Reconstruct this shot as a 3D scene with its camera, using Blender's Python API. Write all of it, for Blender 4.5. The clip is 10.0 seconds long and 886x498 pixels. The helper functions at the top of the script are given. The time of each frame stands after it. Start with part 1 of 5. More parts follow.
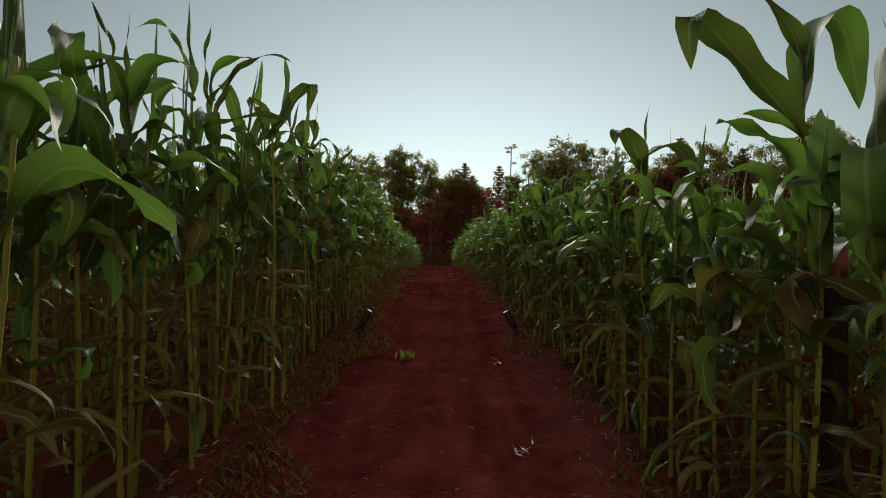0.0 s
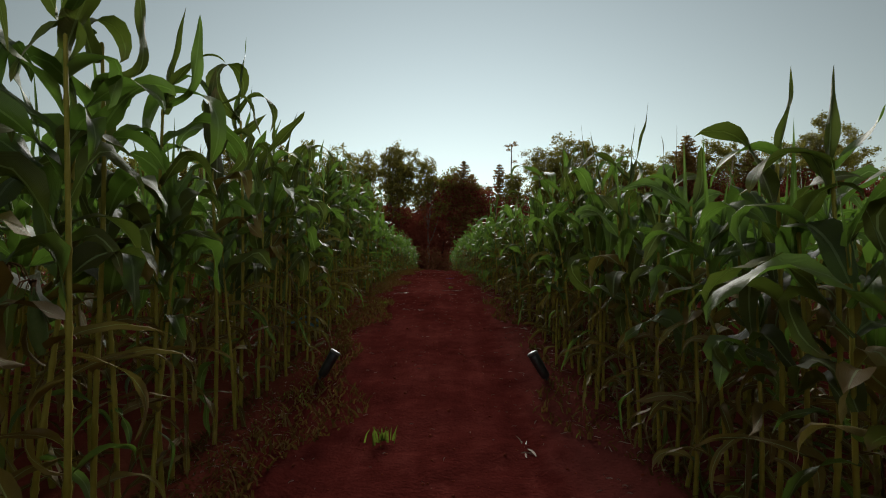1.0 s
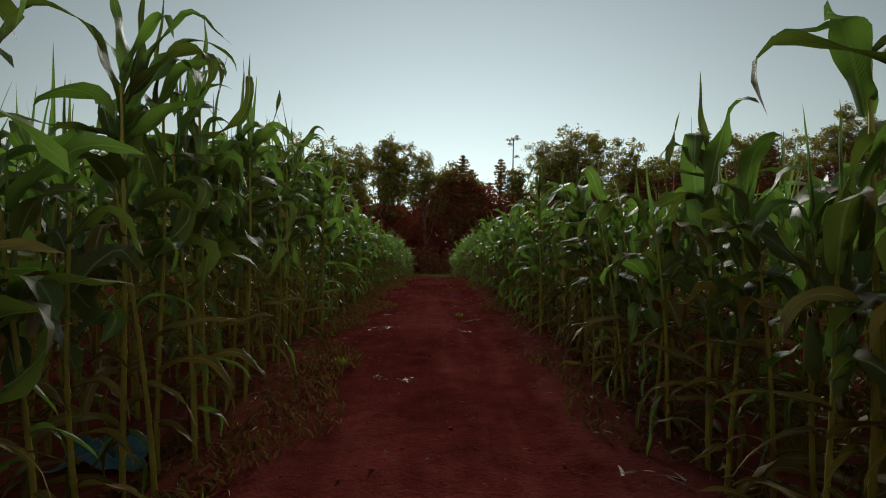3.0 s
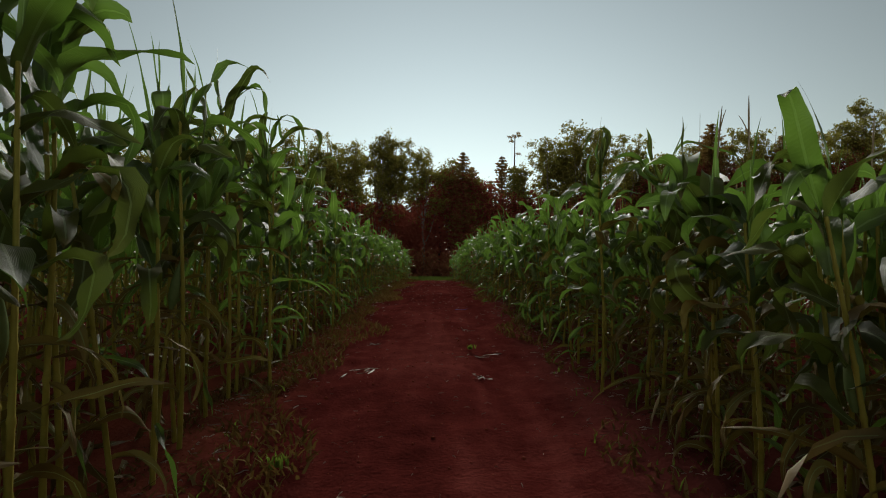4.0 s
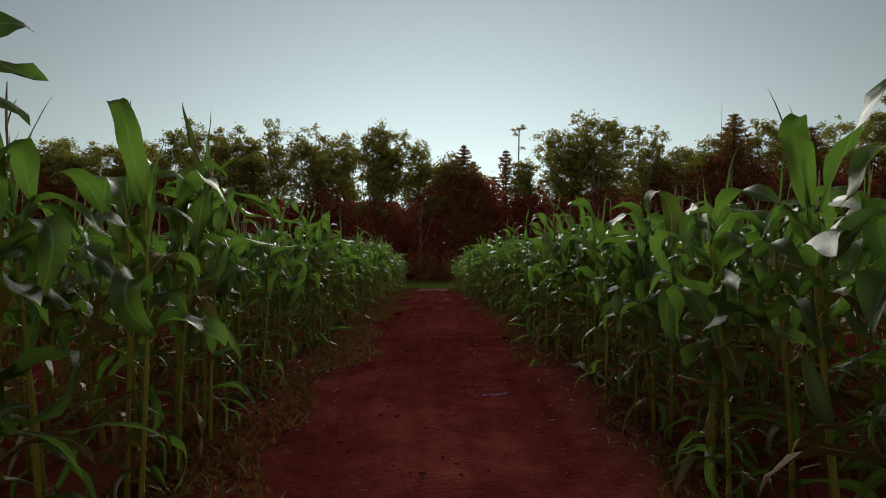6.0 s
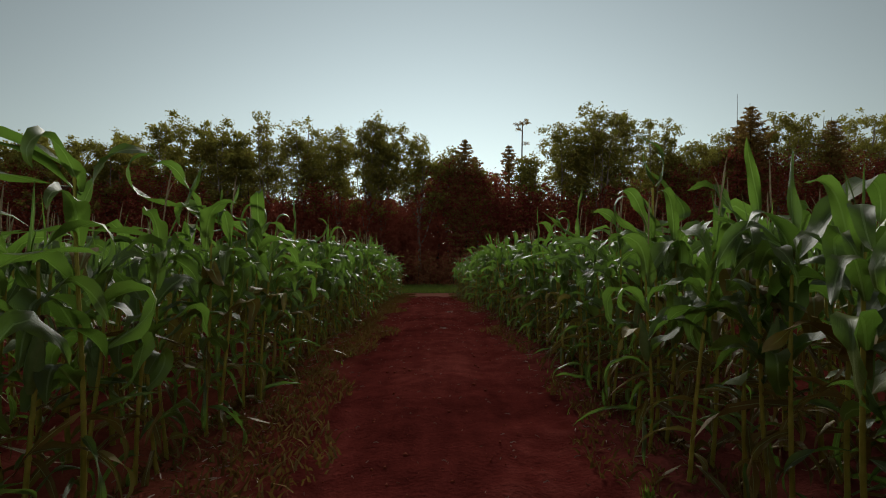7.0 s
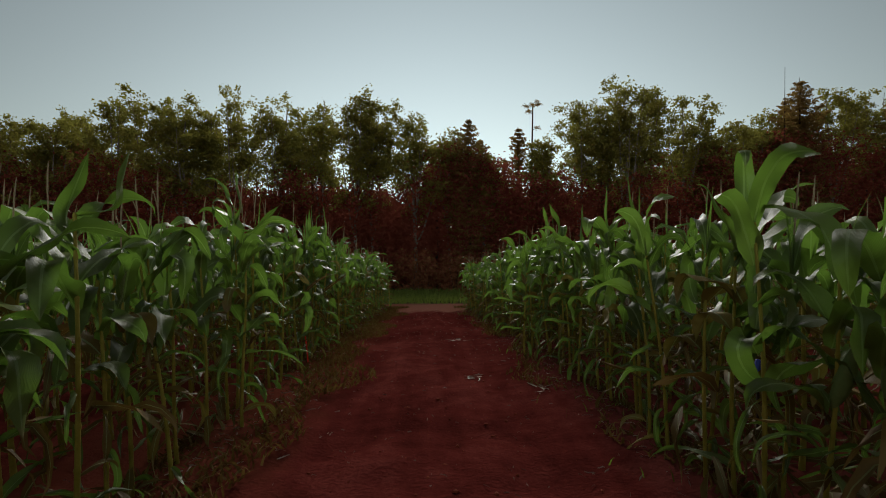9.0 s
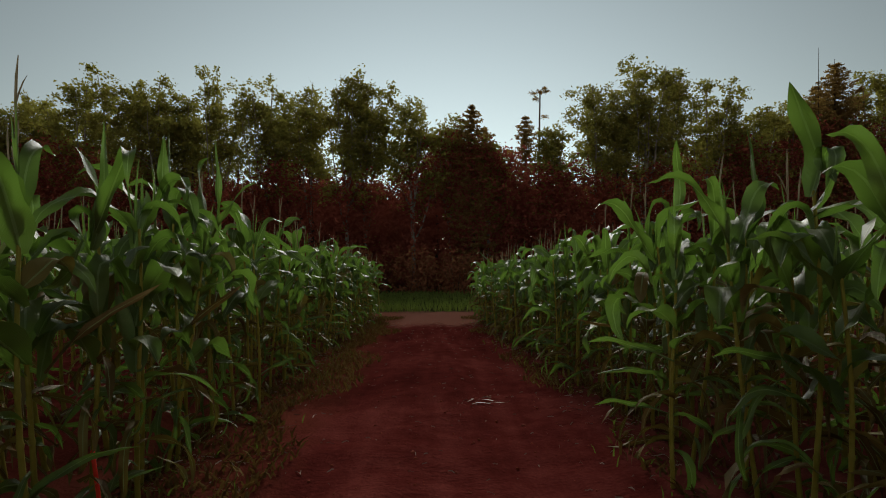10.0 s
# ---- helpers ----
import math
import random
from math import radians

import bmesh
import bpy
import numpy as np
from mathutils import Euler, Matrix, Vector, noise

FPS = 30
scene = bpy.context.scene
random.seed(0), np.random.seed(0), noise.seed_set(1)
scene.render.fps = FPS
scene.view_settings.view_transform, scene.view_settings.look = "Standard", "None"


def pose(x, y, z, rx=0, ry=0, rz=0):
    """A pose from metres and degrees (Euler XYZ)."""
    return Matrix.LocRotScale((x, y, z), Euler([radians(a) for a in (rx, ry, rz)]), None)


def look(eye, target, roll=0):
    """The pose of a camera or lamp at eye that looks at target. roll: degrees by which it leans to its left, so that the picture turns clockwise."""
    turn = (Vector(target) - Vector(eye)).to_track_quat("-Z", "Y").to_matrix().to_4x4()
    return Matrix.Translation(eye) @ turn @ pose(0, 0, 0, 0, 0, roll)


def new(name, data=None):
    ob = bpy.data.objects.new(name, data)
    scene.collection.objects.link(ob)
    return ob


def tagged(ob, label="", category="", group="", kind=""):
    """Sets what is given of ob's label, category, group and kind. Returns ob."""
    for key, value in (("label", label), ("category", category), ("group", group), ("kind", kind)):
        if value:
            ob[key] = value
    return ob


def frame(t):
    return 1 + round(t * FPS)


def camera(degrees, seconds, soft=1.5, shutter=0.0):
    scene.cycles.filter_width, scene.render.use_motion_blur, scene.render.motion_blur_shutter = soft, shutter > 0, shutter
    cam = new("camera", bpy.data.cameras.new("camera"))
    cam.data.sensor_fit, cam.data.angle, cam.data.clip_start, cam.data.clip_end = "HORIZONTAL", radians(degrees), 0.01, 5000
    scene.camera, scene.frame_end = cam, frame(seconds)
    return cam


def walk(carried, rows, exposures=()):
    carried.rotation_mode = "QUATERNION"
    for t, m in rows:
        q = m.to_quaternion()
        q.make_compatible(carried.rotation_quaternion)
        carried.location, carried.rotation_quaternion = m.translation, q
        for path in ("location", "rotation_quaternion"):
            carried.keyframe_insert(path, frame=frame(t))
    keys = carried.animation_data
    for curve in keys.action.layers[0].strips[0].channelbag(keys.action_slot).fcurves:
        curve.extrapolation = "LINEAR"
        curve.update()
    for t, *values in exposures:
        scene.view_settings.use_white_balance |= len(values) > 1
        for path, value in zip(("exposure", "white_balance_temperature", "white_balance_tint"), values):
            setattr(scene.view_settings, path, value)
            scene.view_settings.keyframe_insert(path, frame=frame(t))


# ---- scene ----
cam = camera(81.2, 10.0, soft=1.0)
PATH = [
    (0.0, (0.000, -0.934, 1.095), (-0.017, 9.066, 1.095), 0.01),
    (0.5, (0.006, -0.002, 1.164), (0.004, 9.998, 1.164), 0.01),
    (1.0, (-0.002, 0.941, 1.204), (0.014, 10.941, 1.204), 0.01),
    (1.5, (-0.019, 1.883, 1.228), (0.014, 11.883, 1.228), -0.00),
    (2.0, (-0.042, 2.818, 1.245), (0.008, 12.818, 1.245), -0.01),
    (2.5, (-0.070, 3.743, 1.264), (-0.002, 13.743, 1.264), -0.03),
    (3.0, (-0.099, 4.658, 1.288), (-0.015, 14.658, 1.288), -0.04),
    (4.5, (-0.182, 7.412, 1.394), (-0.055, 17.412, 1.394), -0.10),
    (5.0, (-0.205, 8.370, 1.435), (-0.065, 18.369, 1.435), -0.12),
    (6.5, (-0.253, 11.559, 1.527), (-0.083, 21.557, 1.527), -0.18),
    (7.0, (-0.264, 12.772, 1.534), (-0.085, 22.771, 1.534), -0.19),
    (7.5, (-0.274, 14.077, 1.525), (-0.087, 24.075, 1.525), -0.21),
    (8.0, (-0.285, 15.475, 1.500), (-0.088, 25.473, 1.500), -0.22),
    (8.5, (-0.300, 16.958, 1.459), (-0.092, 26.956, 1.459), -0.23),
    (9.0, (-0.319, 18.511, 1.407), (-0.099, 28.509, 1.407), -0.23),
    (9.5, (-0.347, 20.104, 1.349), (-0.111, 30.101, 1.349), -0.24),
    (10.0, (-0.385, 21.693, 1.295), (-0.132, 31.689, 1.295), -0.23),
]
walk(cam, [(t, look(eye, target, roll)) for t, eye, target, roll in PATH], [(0.0, 0.0, 7050, 10), (5.0, -0.03, 7050, 10), (9.0, -0.05, 7050, 10), (10.0, -0.09, 7050, 10)])

# ---------------------------------------------------------------- light
SUN_TURN, SUN_HEIGHT = 0.0, 27.0          # degrees from straight ahead (left is minus), degrees up
world = bpy.data.worlds.new("dusk_sky")
scene.world = world
world.use_nodes = True
wn, wl = world.node_tree.nodes, world.node_tree.links
sky = wn.new("ShaderNodeTexSky")
sky.sky_type = "NISHITA"
sky.sun_disc = False
sky.sun_elevation, sky.sun_rotation = radians(SUN_HEIGHT), radians(SUN_TURN)
sky.air_density, sky.dust_density, sky.ozone_density = 1.0, 0.0, 1.0
pale = wn.new("ShaderNodeHueSaturation")
pale.inputs["Saturation"].default_value = 0.40
wl.new(sky.outputs[0], pale.inputs["Color"])
cool = wn.new("ShaderNodeMix")
cool.data_type, cool.blend_type = "RGBA", "MULTIPLY"
cool.inputs[0].default_value = 1.0
cool.inputs[7].default_value = (0.885, 1.0, 0.965, 1)
wl.new(pale.outputs[0], cool.inputs[6])
# the sky is brightest low over the wood, where the sun has gone, and fades smoothly away from there; the fade carries
# lens vignetting too
ray = wn.new("ShaderNodeTexCoord")
toward = wn.new("ShaderNodeVectorMath")
toward.operation = "DOT_PRODUCT"
toward.inputs[1].default_value = (0.03, 0.996, 0.08)
wl.new(ray.outputs["Generated"], toward.inputs[0])


def sky_math(op, a, b):
    node = wn.new("ShaderNodeMath")
    node.operation = op
    wl.new(a, node.inputs[0])
    node.inputs[1].default_value = b
    return node.outputs[0]


glow = sky_math("POWER", sky_math("MULTIPLY", sky_math("ADD", toward.outputs["Value"], 1.0), 0.5), 7.0)
glow = sky_math("ADD", sky_math("MULTIPLY", glow, 0.77), 0.335)
# opposite the sun it grows brighter again: added fill from the unseen sky, for leaf fronts and the wood
back = sky_math("POWER", sky_math("MAXIMUM", sky_math("MULTIPLY", toward.outputs["Value"], -1.0), 0.0), 2.0)
whole = wn.new("ShaderNodeMath")
wl.new(glow, whole.inputs[0])
wl.new(sky_math("MULTIPLY", back, 1.7), whole.inputs[1])
glow = whole.outputs[0]
dusk = wn.new("ShaderNodeMix")
dusk.data_type, dusk.blend_type = "RGBA", "MULTIPLY"
dusk.inputs[0].default_value = 1.0
wl.new(cool.outputs[2], dusk.inputs[6])
wl.new(glow, dusk.inputs[7])
wl.new(dusk.outputs[2], wn["Background"].inputs["Color"])
wn["Background"].inputs["Strength"].default_value = 0.106

lamp = bpy.data.lights.new("sun", "SUN")
lamp.energy, lamp.angle, lamp.color = 3.85, radians(30), (0.95, 0.97, 0.96)
sun = new("sun", lamp)
sa, se = radians(SUN_TURN), radians(SUN_HEIGHT)
sun.matrix_world = look((0, 0, 30), (-30 * math.sin(sa) * math.cos(se), -30 * math.cos(sa) * math.cos(se), 30 - 30 * math.sin(se)))


# ---------------------------------------------------------------- materials
class Mat:
    """A node material with short ways to add nodes."""

    def __init__(self, name):
        self.mat = bpy.data.materials.new(name)
        self.mat.use_nodes = True
        self.n, self.l = self.mat.node_tree.nodes, self.mat.node_tree.links
        self.p = self.n["Principled BSDF"]
        self.out = self.n["Material Output"]

    def add(self, kind, **inputs):
        node = self.n.new("ShaderNode" + kind)
        for k, v in inputs.items():
            self.put(node.inputs[k.replace("_", " ")], v)
        return node

    def put(self, socket, v):
        if isinstance(v, bpy.types.NodeSocket):
            self.l.new(v, socket)
        else:
            socket.default_value = v

    def noise(self, scale, detail=3.0, vector=None, rough=0.55):
        node = self.add("TexNoise", Scale=scale, Detail=detail, Roughness=rough)
        if vector is not None:
            self.l.new(vector, node.inputs["Vector"])
        return node.outputs["Fac"]

    def ramp(self, fac, stops):
        node = self.n.new("ShaderNodeValToRGB")
        el = node.color_ramp.elements
        while len(el) < len(stops):
            el.new(0.5)
        for e, (at, col) in zip(el, stops):
            e.position, e.color = at, (*col, 1)
        self.l.new(fac, node.inputs[0])
        return node.outputs[0]

    def mix(self, fac, a, b, blend="MIX"):
        node = self.n.new("ShaderNodeMix")
        node.data_type, node.blend_type = "RGBA", blend
        self.put(node.inputs[0], fac)
        for sock, v in ((node.inputs[6], a), (node.inputs[7], b)):
            self.put(sock, v if isinstance(v, bpy.types.NodeSocket) else (*v, 1))
        return node.outputs[2]

    def math(self, op, a, b=0.0):
        node = self.n.new("ShaderNodeMath")
        node.operation = op
        self.put(node.inputs[0], a)
        self.put(node.inputs[1], b)
        return node.outputs[0]

    def bump(self, height, strength, distance):
        node = self.add("Bump", Strength=strength, Distance=distance, Height=height)
        self.l.new(node.outputs[0], self.p.inputs["Normal"])
        return node.outputs[0]

    def coord(self):
        return self.n.new("ShaderNodeTexCoord").outputs["Object"]

    def world_place(self):
        return self.n.new("ShaderNodeNewGeometry").outputs["Position"]


def leaf_material(name, greens, joined, translucent=0.42, rough=0.47, dry=0.0, gloss=0.62, glow=(0.100, 0.200, 0.026)):
    """A maize blade: pale midrib, fine lengthwise veins, dried tip, light shining through."""
    m = Mat(name)
    uv = m.n.new("ShaderNodeUVMap").outputs[0]
    sep = m.add("SeparateXYZ", Vector=uv)
    across, along = sep.outputs[0], sep.outputs[1]
    if joined:
        chance = m.n.new("ShaderNodeNewGeometry").outputs["Random Per Island"]
    else:
        chance = m.n.new("ShaderNodeObjectInfo").outputs["Random"]
    base = m.ramp(chance, [(0.0, greens[0]), (0.55, greens[1]), (1.0, greens[2])])
    place = m.world_place()
    blotch = m.noise(9.0, 4.0, place)
    base = m.mix(m.math("MULTIPLY", blotch, 0.45), base, tuple(c * 0.55 for c in greens[0]))
    off = m.math("ABSOLUTE", m.math("SUBTRACT", across, 0.5))
    rib = m.math("LESS_THAN", off, 0.05)
    base = m.mix(m.math("MULTIPLY", rib, 0.7), base, (0.30, 0.36, 0.16))
    veins = m.add("TexWave", Vector=uv, Scale=9.0, Distortion=0.6, Detail=1.0)
    veins.bands_direction = "X"
    base = m.mix(m.math("MULTIPLY", veins.outputs["Fac"], 0.16), base, (0.16, 0.22, 0.08))
    tip = m.math("ADD", along, m.math("MULTIPLY", m.noise(14.0, 3.0, place), 0.25))
    worn = m.add("MapRange", Value=tip, From_Min=1.06 - dry, From_Max=1.14 - dry * 0.6)
    base = m.mix(worn.outputs[0], base, (0.20, 0.13, 0.055))
    m.put(m.p.inputs["Base Color"], base)
    m.p.inputs["Roughness"].default_value = rough
    m.p.inputs["Specular IOR Level"].default_value = gloss
    nrm = m.bump(m.math("ADD", m.math("MULTIPLY", veins.outputs["Fac"], 0.6), m.noise(30, 3, place)), 0.22, 0.004)
    thin = m.add("BsdfTranslucent", Color=(*glow, 1), Normal=nrm)
    both = m.add("MixShader", Fac=translucent)
    m.l.new(m.p.outputs[0], both.inputs[1])
    m.l.new(thin.outputs[0], both.inputs[2])
    m.l.new(both.outputs[0], m.out.inputs[0])
    return m.mat


def plain(name, a, b, scale=8.0, rough=0.7, bump=0.0, dist=0.01, metal=0.0, detail=4.0):
    """Two tones mixed by noise at two scales."""
    m = Mat(name)
    c = m.coord()
    fac = m.math("ADD", m.math("MULTIPLY", m.noise(scale, detail, c), 0.7), m.math("MULTIPLY", m.noise(scale * 7, 3, c), 0.3))
    m.put(m.p.inputs["Base Color"], m.ramp(fac, [(0.35, a), (0.65, b)]))
    m.p.inputs["Roughness"].default_value = rough
    m.p.inputs["Metallic"].default_value = metal
    m.p.inputs["Specular IOR Level"].default_value = 0.5 if rough < 0.5 else 0.12
    if bump:
        m.bump(fac, bump, dist)
    return m.mat


def crown_material(name, a, b, c, translucent=0.35, glow=(0.14, 0.15, 0.03)):
    m = Mat(name)
    chance = m.n.new("ShaderNodeNewGeometry").outputs["Random Per Island"]
    patch = m.noise(0.6, 3.0, m.world_place())
    base = m.ramp(m.math("ADD", m.math("MULTIPLY", chance, 0.5), m.math("MULTIPLY", patch, 0.5)), [(0.25, a), (0.5, b), (0.75, c)])
    dull = m.add("BsdfDiffuse", Color=base)
    thin = m.add("BsdfTranslucent", Color=(*glow, 1))
    both = m.add("MixShader", Fac=translucent)
    m.l.new(dull.outputs[0], both.inputs[1])
    m.l.new(thin.outputs[0], both.inputs[2])
    m.l.new(both.outputs[0], m.out.inputs[0])
    return m.mat


GREENS = ((0.060, 0.066, 0.008), (0.116, 0.138, 0.020), (0.178, 0.216, 0.046))
leaf_mat = leaf_material("maize_leaf", GREENS, False)
# darker olive leaf; on near plants it also puts dimness into the colour
leaf_olive_dim = leaf_material("maize_leaf_olive_dim", ((0.060, 0.050, 0.007), (0.092, 0.082, 0.013), (0.130, 0.122, 0.026)), False, 0.34, 0.55, 0.05, 0.3, (0.085, 0.13, 0.018))
# dried low leaves, browner and redder to carry the reddish shade down there too
leaf_dry = leaf_material("maize_leaf_fading", ((0.135, 0.064, 0.010), (0.18, 0.096, 0.016), (0.30, 0.215, 0.065)), False, 0.22, 0.55, 0.25, 0.15, (0.12, 0.11, 0.02))
leaf_mass = leaf_material("maize_leaf_massed", GREENS, True)
leaf_dry_mass = leaf_material("maize_leaf_fading_massed", ((0.135, 0.064, 0.010), (0.18, 0.096, 0.016), (0.30, 0.215, 0.065)), True, 0.22, 0.55, 0.25, 0.15, (0.12, 0.11, 0.02))
dead_leaf = leaf_material("maize_leaf_withered", ((0.105, 0.044, 0.010), (0.145, 0.070, 0.018), (0.28, 0.19, 0.085)), True, 0.2, 0.55, 0.25, 0.15, (0.11, 0.07, 0.015))
stalk_mat = plain("maize_stalk", (0.19, 0.156, 0.020), (0.36, 0.288, 0.056), 6.0, 0.5, 0.15, 0.004)
husk_mat = plain("ear_husk", (0.10, 0.15, 0.04), (0.16, 0.20, 0.07), 9.0, 0.55, 0.2, 0.004)
silk_mat = plain("ear_silk", (0.16, 0.06, 0.03), (0.25, 0.13, 0.05), 30.0, 0.6)
tassel_mat = plain("maize_tassel", (0.22, 0.15, 0.085), (0.34, 0.25, 0.15), 20.0, 0.7)
straw_mat = plain("dry_straw", (0.17, 0.10, 0.075), (0.42, 0.32, 0.26), 5.0, 0.65)
clod_mat = plain("soil_clod", (0.14, 0.022, 0.010), (0.24, 0.050, 0.026), 20.0, 0.9, 0.4, 0.01)
black_metal = plain("black_lamp_housing", (0.012, 0.011, 0.011), (0.022, 0.020, 0.019), 25.0, 0.45)
rim_metal = plain("pale_lamp_rim", (0.07, 0.06, 0.055), (0.12, 0.105, 0.10), 30.0, 0.4)
lens_glass = plain("lamp_glass", (0.03, 0.03, 0.03), (0.05, 0.05, 0.05), 10.0, 0.35)
birch_bark = plain("birch_bark", (0.11, 0.080, 0.062), (0.25, 0.205, 0.17), 3.0, 0.8, 0.3, 0.02)
dark_bark = plain("dark_bark", (0.035, 0.018, 0.013), (0.075, 0.040, 0.028), 5.0, 0.9, 0.5, 0.03)
birch_leaf = crown_material("birch_leaves", (0.155, 0.100, 0.027), (0.19, 0.150, 0.036), (0.22, 0.215, 0.052), 0.44, (0.28, 0.265, 0.055))
spruce_leaf = crown_material("spruce_needles", (0.16, 0.088, 0.034), (0.19, 0.112, 0.042), (0.22, 0.14, 0.050), 0.42, (0.30, 0.19, 0.055))
# red tone puts the wood's dim reddish shade into the leaf colour
wood_leaf = crown_material("understorey_leaves", (0.225, 0.050, 0.035), (0.235, 0.057, 0.037), (0.25, 0.068, 0.042), 0.5, (0.235, 0.057, 0.037))
bush_leaf = crown_material("bush_leaves", (0.25, 0.066, 0.036), (0.26, 0.086, 0.042), (0.26, 0.11, 0.046), 0.25, (0.09, 0.06, 0.02))
dead_mat = crown_material("dead_growth", (0.085, 0.036, 0.013), (0.13, 0.066, 0.022), (0.22, 0.15, 0.065), 0.25, (0.13, 0.08, 0.02))
weed_mat = crown_material("weed_leaves", (0.06, 0.085, 0.014), (0.085, 0.12, 0.02), (0.12, 0.15, 0.03), 0.3, (0.20, 0.30, 0.04))
grass_mat = crown_material("grass_blades", (0.085, 0.100, 0.022), (0.12, 0.14, 0.032), (0.16, 0.175, 0.048), 0.4, (0.20, 0.27, 0.045))


def earth_material():
    """Red-brown field soil, damp and dry patches, crumbs; greener sod past the headland."""
    m = Mat("red_earth")
    place = m.world_place()
    big, mid, fine = m.noise(0.9, 4, place), m.noise(7.0, 5, place), m.noise(60.0, 4, place)
    fac = m.math("ADD", m.math("MULTIPLY", big, 0.45), m.math("ADD", m.math("MULTIPLY", mid, 0.35), m.math("MULTIPLY", fine, 0.2)))
    stretch = m.add("Mapping", Vector=place, Scale=(5.0, 0.55, 1.0))
    rut = m.noise(1.0, 4, stretch.outputs[0])
    fac = m.math("ADD", m.math("MULTIPLY", fac, 0.72), m.math("MULTIPLY", rut, 0.28))
    soil = m.ramp(fac, [(0.38, (0.066, 0.0112, 0.0092)), (0.5, (0.120, 0.0212, 0.0172)), (0.62, (0.195, 0.0425, 0.034))])
    sep = m.add("SeparateXYZ", Vector=place)
    edge = m.math("ADD", sep.outputs[1], m.math("MULTIPLY", mid, 1.6))
    dry = m.add("MapRange", Value=edge, From_Min=32.6, From_Max=33.6)
    soil = m.mix(dry.outputs[0], soil, (0.30, 0.12, 0.085))
    verge = m.add("MapRange", Value=m.math("ADD", sep.outputs[0], m.math("MULTIPLY", mid, 0.5)), From_Min=-0.72, From_Max=-1.10)
    inner = m.add("MapRange", Value=m.math("ABSOLUTE", sep.outputs[0]), From_Min=2.6, From_Max=1.7)
    soil = m.mix(m.math("MULTIPLY", m.math("MULTIPLY", verge.outputs[0], inner.outputs[0]), 0.45), soil, (0.23, 0.066, 0.036))
    # light on the right-hand verge, painted as a paler pinkish band of soil
    lit_verge = m.add("MapRange", Value=m.math("ADD", sep.outputs[0], m.math("MULTIPLY", mid, 0.4)), From_Min=0.74, From_Max=0.98)
    soil = m.mix(m.math("MULTIPLY", m.math("MULTIPLY", lit_verge.outputs[0], inner.outputs[0]), 0.35), soil, (0.21, 0.060, 0.050))
    sod = m.add("MapRange", Value=edge, From_Min=36.6, From_Max=37.6)
    soil = m.mix(sod.outputs[0], soil, (0.055, 0.060, 0.022))
    crumbs = m.add("TexVoronoi", Vector=place, Scale=38.0)
    h = m.math("ADD", m.math("MULTIPLY", crumbs.outputs["Distance"], 0.5), m.math("ADD", fine, mid))
    dull = m.add("BsdfDiffuse", Color=soil, Roughness=0.6, Normal=m.bump(h, 0.5, 0.02))
    m.l.new(dull.outputs[0], m.out.inputs[0])
    return m.mat


earth = earth_material()

# ---------------------------------------------------------------- ground
PROFILE_Y = (-400, -5, 0, 3, 4, 5.2, 6.8, 8.3, 12, 14.5, 18, 20.2, 22.5, 24.4, 28, 32.6, 36, 50, 70, 900)
PROFILE_Z = (-0.3, -0.3, -0.12, 0, 0.03, 0.13, 0.25, 0.32, 0.43, 0.49, 0.44, 0.38, 0.32, 0.24, 0.02, -0.27, -0.46, -1.16, -1.5, -1.5)


def ease(values, width=9):
    k = np.hanning(width + 2)[1:-1]
    return np.convolve(np.pad(values, width // 2, mode="edge"), k / k.sum(), mode="valid")


fine_y = np.arange(-60, 120, 0.2)
fine_z = ease(np.interp(fine_y, PROFILE_Y, PROFILE_Z))


def lie(y):
    """Height of the field along the path."""
    return np.interp(y, fine_y, fine_z)


def left_row(y):
    return np.interp(y, (0, 2, 7, 9.5, 12, 20, 24, 35), (-1.32, -1.33, -1.32, -1.48, -1.50, -1.50, -1.62, -1.74))


def right_row(y):
    return np.interp(y, (0, 3, 8, 14, 24, 35), (1.20, 1.18, 1.10, 0.96, 0.86, 0.80))


def mesh_object(name, verts, faces, mats, parent=None, uvs=None, index=None, smooth=True):
    """verts (n, 3), faces (m, 4) or (m, 3) numpy arrays, or a list of such face arrays; uvs per vertex."""
    me = bpy.data.meshes.new(name)
    groups = faces if isinstance(faces, list) else [faces]
    loops = np.concatenate([f.ravel() for f in groups]).astype(np.int32)
    sizes = np.concatenate([np.full(len(f), f.shape[1]) for f in groups]).astype(np.int32)
    me.vertices.add(len(verts))
    me.vertices.foreach_set("co", np.asarray(verts, np.float32).ravel())
    me.loops.add(len(loops))
    me.loops.foreach_set("vertex_index", loops)
    me.polygons.add(len(sizes))
    me.polygons.foreach_set("loop_start", np.concatenate([[0], np.cumsum(sizes)[:-1]]).astype(np.int32))
    if uvs is not None:
        layer = me.uv_layers.new(name="UVMap")
        layer.data.foreach_set("uv", np.asarray(uvs, np.float32)[loops].ravel())
    me.update(calc_edges=True)
    if index is not None:
        me.polygons.foreach_set("material_index", index.astype(np.int32))
    if smooth:
        me.polygons.foreach_set("use_smooth", np.ones(len(sizes), bool))
    for mat in mats if isinstance(mats, (list, tuple)) else [mats]:
        me.materials.append(mat)
    me.validate()
    if name == "":
        return me
    ob = new(name, me)
    if parent is not None:
        ob.parent = parent
    return ob


def grid_faces(rows, cols):
    a = (np.arange(rows - 1)[:, None] * cols + np.arange(cols - 1)[None, :]).ravel()
    return np.stack([a, a + 1, a + cols + 1, a + cols], 1)


